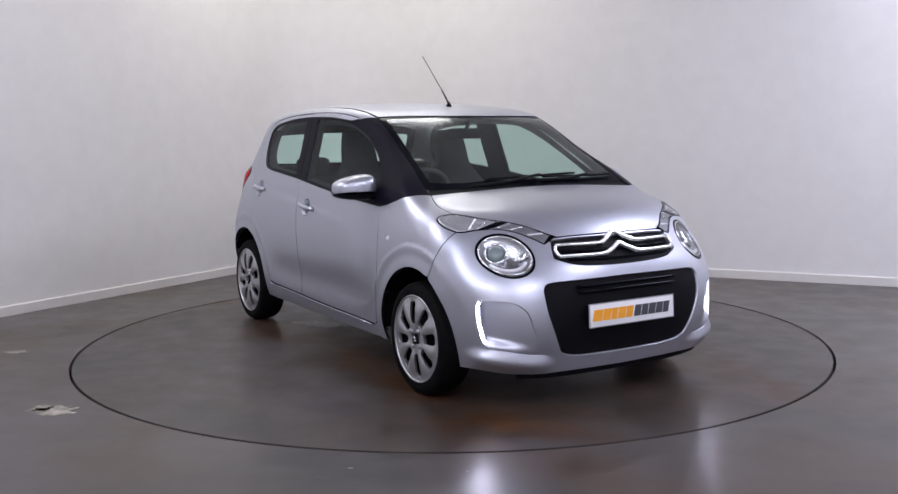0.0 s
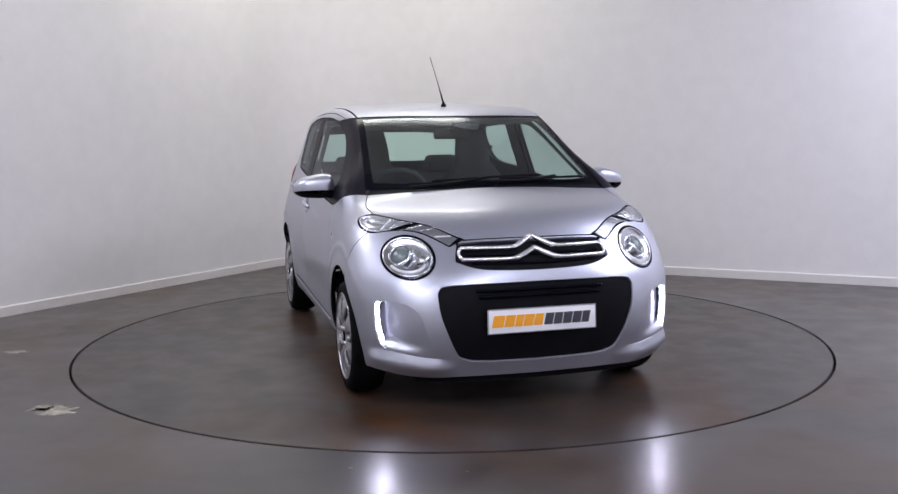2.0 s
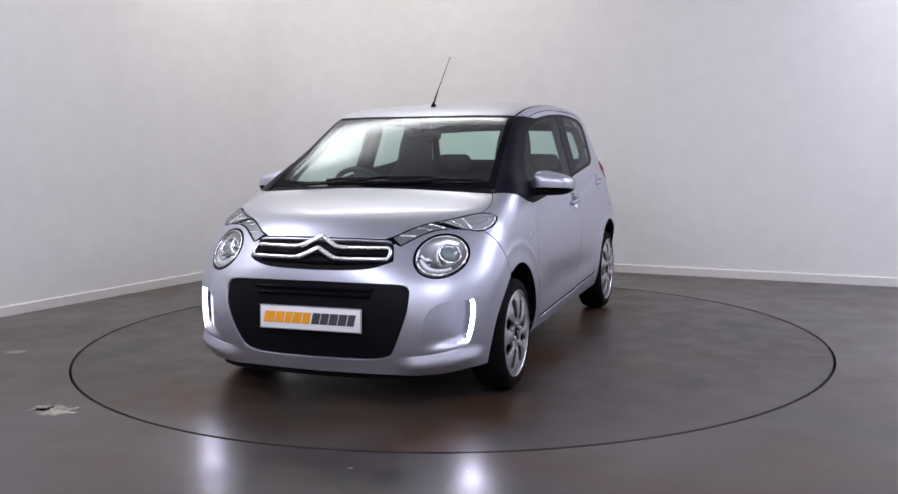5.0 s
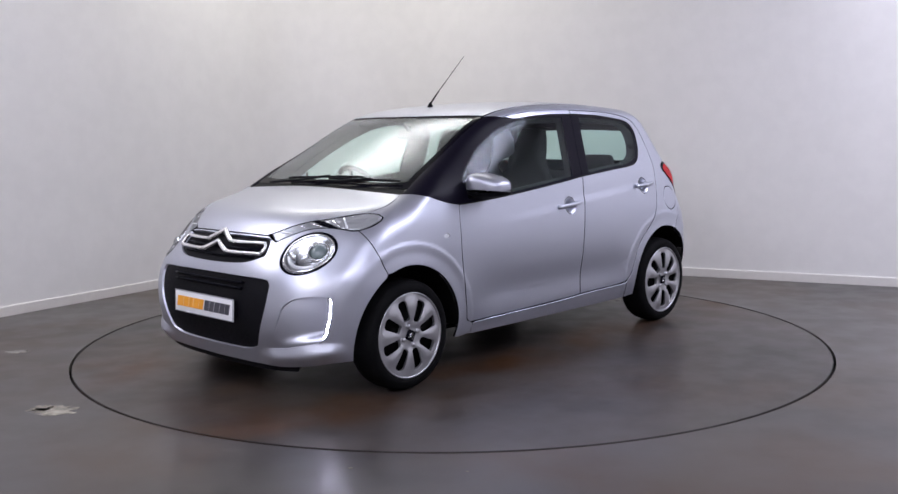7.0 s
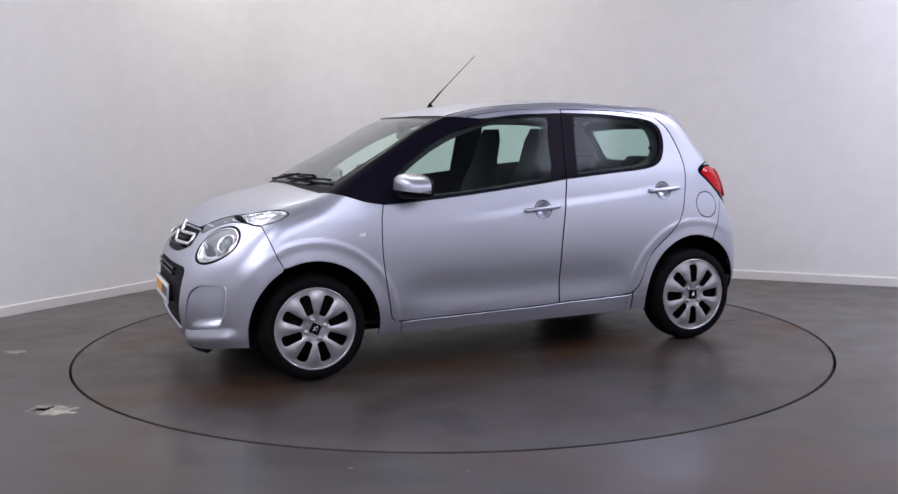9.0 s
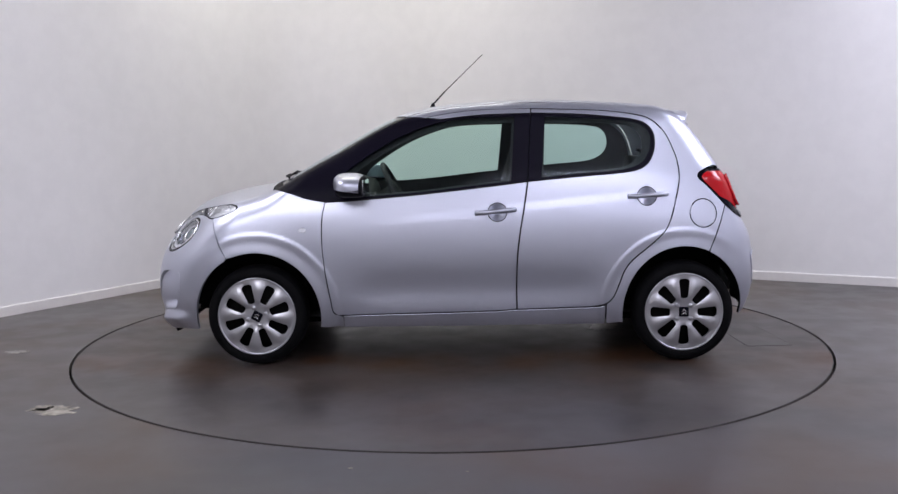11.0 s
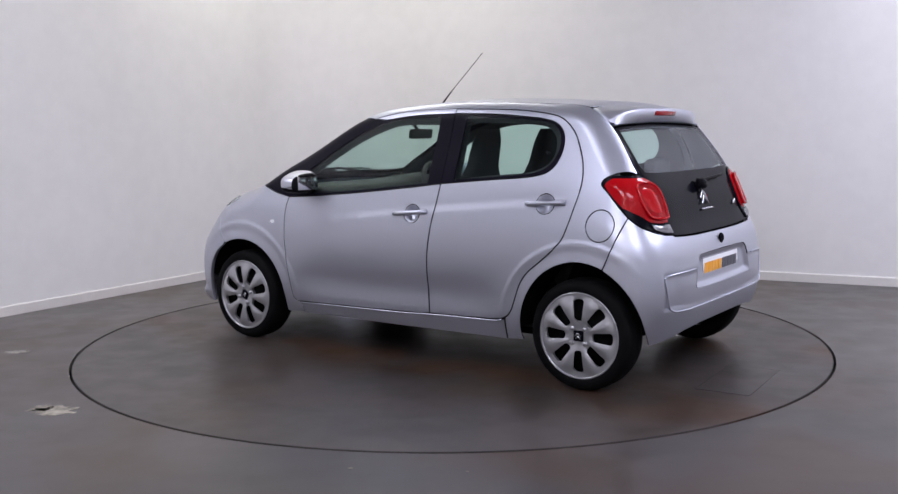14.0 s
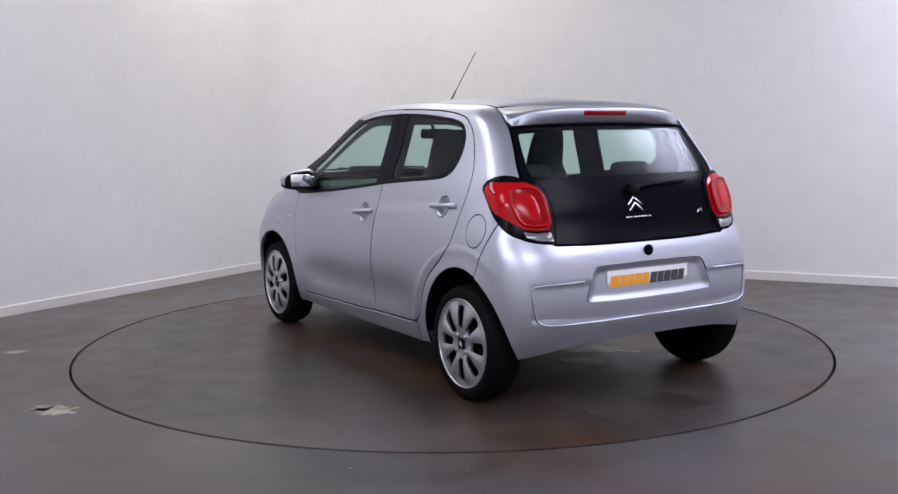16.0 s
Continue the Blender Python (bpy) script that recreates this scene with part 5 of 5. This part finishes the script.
part("dashboard", dashboard(), CABIN, car, "dark moulded dashboard")
wheel_ring = [(0.185 * math.cos(t), 0.185 * math.sin(t), 0.0) for t in np.linspace(0, 2 * math.pi, 40, endpoint=False)]
sw = part("steering_wheel", tube(wheel_ring, 0.016, 10, closed=True), CABIN, car, "dark steering wheel on the car's driving side")
sw.matrix_basis = pose(0.46, -0.36, 0.90, 0, -62, 0)
part("boss", lathe([(0.075, -0.03), (0.075, 0.0), (0.05, 0.015)], 24, "z"), CABIN, sw)
for a in (0, 140, 220):
    part("spoke", box(0.13, 0.035, 0.014, pose(0, 0, 0, 0, 0, a) @ pose(0.11, 0, -0.005), 0.005), CABIN, sw)
part("column", lathe([(0.035, -0.25), (0.045, -0.03)], 16, "z"), CABIN, sw)


def seat(x, y, wide, top, name, head=True):
    e = new(name)
    e.parent = car
    e["label"] = "charcoal fabric seat"
    cush = loft([[(x + 0.02 + px, y + py, z) for px, py in rounded(0.25 * k, wide * k)] for z, k in ((0.36, 0.9), (0.40, 1.0), (0.50, 1.0), (0.54, 0.92), (0.555, 0.7))])
    part("cushion", cush, FABRIC, e)
    secs = []
    for i in range(13):
        t = i / 12
        z = 0.46 + (top - 0.46) * t
        w = wide * (0.92 + 0.10 * math.sin(math.pi * min(1, t * 1.5)) - (0.44 * float(step(0.56, 0.78, t)) + 0.10 * float(step(0.86, 1.0, t)) if head else 0.08 * t))
        d = 0.085 * (1 - 0.45 * t) * (1 if t < 0.98 else 0.6)
        secs.append([(x - 0.20 - 0.19 * t + px, y + py, z) for px, py in rounded(d, w)])
    part("backrest", loft(secs), FABRIC, e)
    return e


seat(0.02, 0.34, 0.235, 1.285, "front_seat")
seat(0.02, -0.34, 0.235, 1.285, "front_seat")
bench = seat(-0.72, 0.0, 0.58, 0.99, "rear_bench", False)
for y in (0.33, -0.33):
    hr = loft([[(-1.085 + px, y + py, z) for px, py in rounded(0.045 * k, 0.125 * k)] for z, k in ((0.985, 0.75), (1.0, 0.95), (1.05, 1.0), (1.09, 0.93), (1.105, 0.7))])
    part("head_restraint", hr, FABRIC, bench)
part("parcel_shelf", box(0.26, 1.1, 0.02, pose(-1.25, 0, 0.965), 0.006), CABIN, car, "dark parcel shelf")
rv = part("rear_view_mirror", box(0.035, 0.215, 0.062, pose(0.37, 0.0, 1.262, 0, -12, 0), 0.014, 3), BLACK_PLASTIC, car, "dark rear-view mirror")
part("mirror_stem", tube([(0.385, 0, 1.28), (0.44, 0, 1.335)], 0.011, 8), BLACK_PLASTIC, rv)


# ---- wipers, badges, plates ----
def on_top_line(pts, lift):
    q = np.array(smooth_run(pts, 6))
    p = top_at(q[:, 0], q[:, 1])
    return p + normal_at(p) * lift


wiper = part("wiper_blade", tube(on_top_line([(1.045, -0.30), (1.04, 0.0), (1.015, 0.30)], 0.010), 0.0065, 6), BLACK_PLASTIC, car, "black front wiper")
part("wiper_arm", tube(on_top_line([(1.09, -0.42), (1.085, -0.2), (1.035, 0.05)], 0.015), 0.0075, 6), BLACK_PLASTIC, wiper)
wiper = part("wiper_blade", tube(on_top_line([(1.05, 0.06), (1.035, 0.34), (1.0, 0.57)], 0.010), 0.0065, 6), BLACK_PLASTIC, car, "black front wiper")
part("wiper_arm", tube(on_top_line([(1.09, 0.0), (1.075, 0.2), (1.025, 0.38)], 0.016), 0.008, 6), BLACK_PLASTIC, wiper)


def on_tail(pts, lift, n=6):
    q = np.array(smooth_run(pts, n))
    p = rear_at(q[:, 0], q[:, 1])
    return p + normal_at(p) * lift


rw = part("rear_wiper", tube(on_tail([(0.0, 0.985), (-0.10, 0.998), (-0.36, 1.012)], 0.016), 0.011, 8, taper=0.6), BLACK_PLASTIC, car, "black rear wiper")
hubw = lathe([(0.03, 0.0), (0.028, 0.035), (0.018, 0.05)], 20, "x")
bmesh.ops.transform(hubw, matrix=Matrix.Translation(rear_at(0.0, 0.985)) @ pose(0, 0, 0, 0, 0, 180), verts=hubw.verts)
part("wiper_pivot", hubw, BLACK_PLASTIC, rw)
for zb in (0.906, 0.934):
    part("rear_chevron", tube(on_tail([(0.043, zb - 0.022), (0.021, zb - 0.002), (0.0, zb + 0.017), (-0.021, zb - 0.002), (-0.043, zb - 0.022)], 0.005, 1), 0.006, 6), CHROME, car, "chrome double-chevron emblem")
for k in range(7):
    y0 = 0.069 - k * 0.0235
    part("maker_letter_bar", tube(on_tail([(y0, 0.857), (y0 - 0.014, 0.857)], 0.002, 1), 0.0055, 6), CHROME, car, "small chrome bar of the maker's lettering")
for y0, h in ((-0.398, 0.0), (-0.428, 0.006)):
    part("model_letter_bar", tube(on_tail([(y0, 0.856), (y0 - (0.014 if h == 0 else 0.001), 0.872 + h)], 0.003, 1), 0.0045, 6), CHROME, car, "small chrome model badge bar")
lens = lathe([(0.028, 0.0), (0.027, 0.008), (0.018, 0.014), (0.01, 0.006)], 20, "x")
bmesh.ops.transform(lens, matrix=Matrix.Translation(rear_at(0.0, 0.705)) @ pose(0, 0, 0, 0, 0, 180), verts=lens.verts)
part("tailgate_catch", lens, BLACK_GLOSS, car, "small black tailgate catch")


def plate(name, m):
    p = part(name, box(0.52, 0.111, 0.006, None, 0.003), PLATE_WHITE, car, "white show plate with orange and dark grey print")
    p.matrix_basis = m
    part("plate_border", join(*[box(sx, sy, 0.004, pose(x, y, 0.002)) for x, y, sx, sy in ((0, 0.053, 0.52, 0.005), (0, -0.053, 0.52, 0.004), (0.2575, 0, 0.004, 0.101), (-0.2575, 0, 0.004, 0.101))]), PLATE_EDGE, p, smooth=False)
    # the dealer's name as plain slanted blocks, five orange and five dark
    for mat, x0, widths in ((ORANGE, -0.236, (0.058, 0.050, 0.040, 0.050, 0.044)), (DARK_PRINT, 0.012, (0.044, 0.044, 0.046, 0.046, 0.040))):
        for w in widths:
            part("print_block", prism([(x0 - 0.006, -0.026), (x0 + w - 0.010, -0.026), (x0 + w + 0.002, 0.026), (x0 + 0.006, 0.026)], 0.003, 0.0045), mat, p, smooth=False)
            x0 += w
    return p


plate("front_plate", pose(1.832, 0, 0.4315, 90, 0, 90) @ pose(0, 0, 0, -3, 0, 0))
part("plate_plinth", box(0.03, 0.50, 0.09, pose(1.814, 0, 0.4315, 0, 3, 0), 0.006), BLACK_PLASTIC, car)
plate("rear_plate", pose(-1.590, 0, 0.572, 90, 0, -90) @ pose(0, 0, 0, -3, 0, 0))
latch = tube([tuple(side_at(-0.93, 1.165) + np.array([0, -0.02, 0])), tuple(side_at(-0.955, 1.155) + np.array([0, -0.012, 0]))], 0.010, 8)
part("window_catch", latch, BLACK_PLASTIC, car)


# ---- what moves ----
def motions():
    walk(turntable, [(t, pose(0, 0, 0, 0, 0, a)) for t, a in TURN])
    walk(car, [(t, pose(0, 0, 0, 0, 0, a) @ pose(*OFF)) for t, a in TURN])


motions()
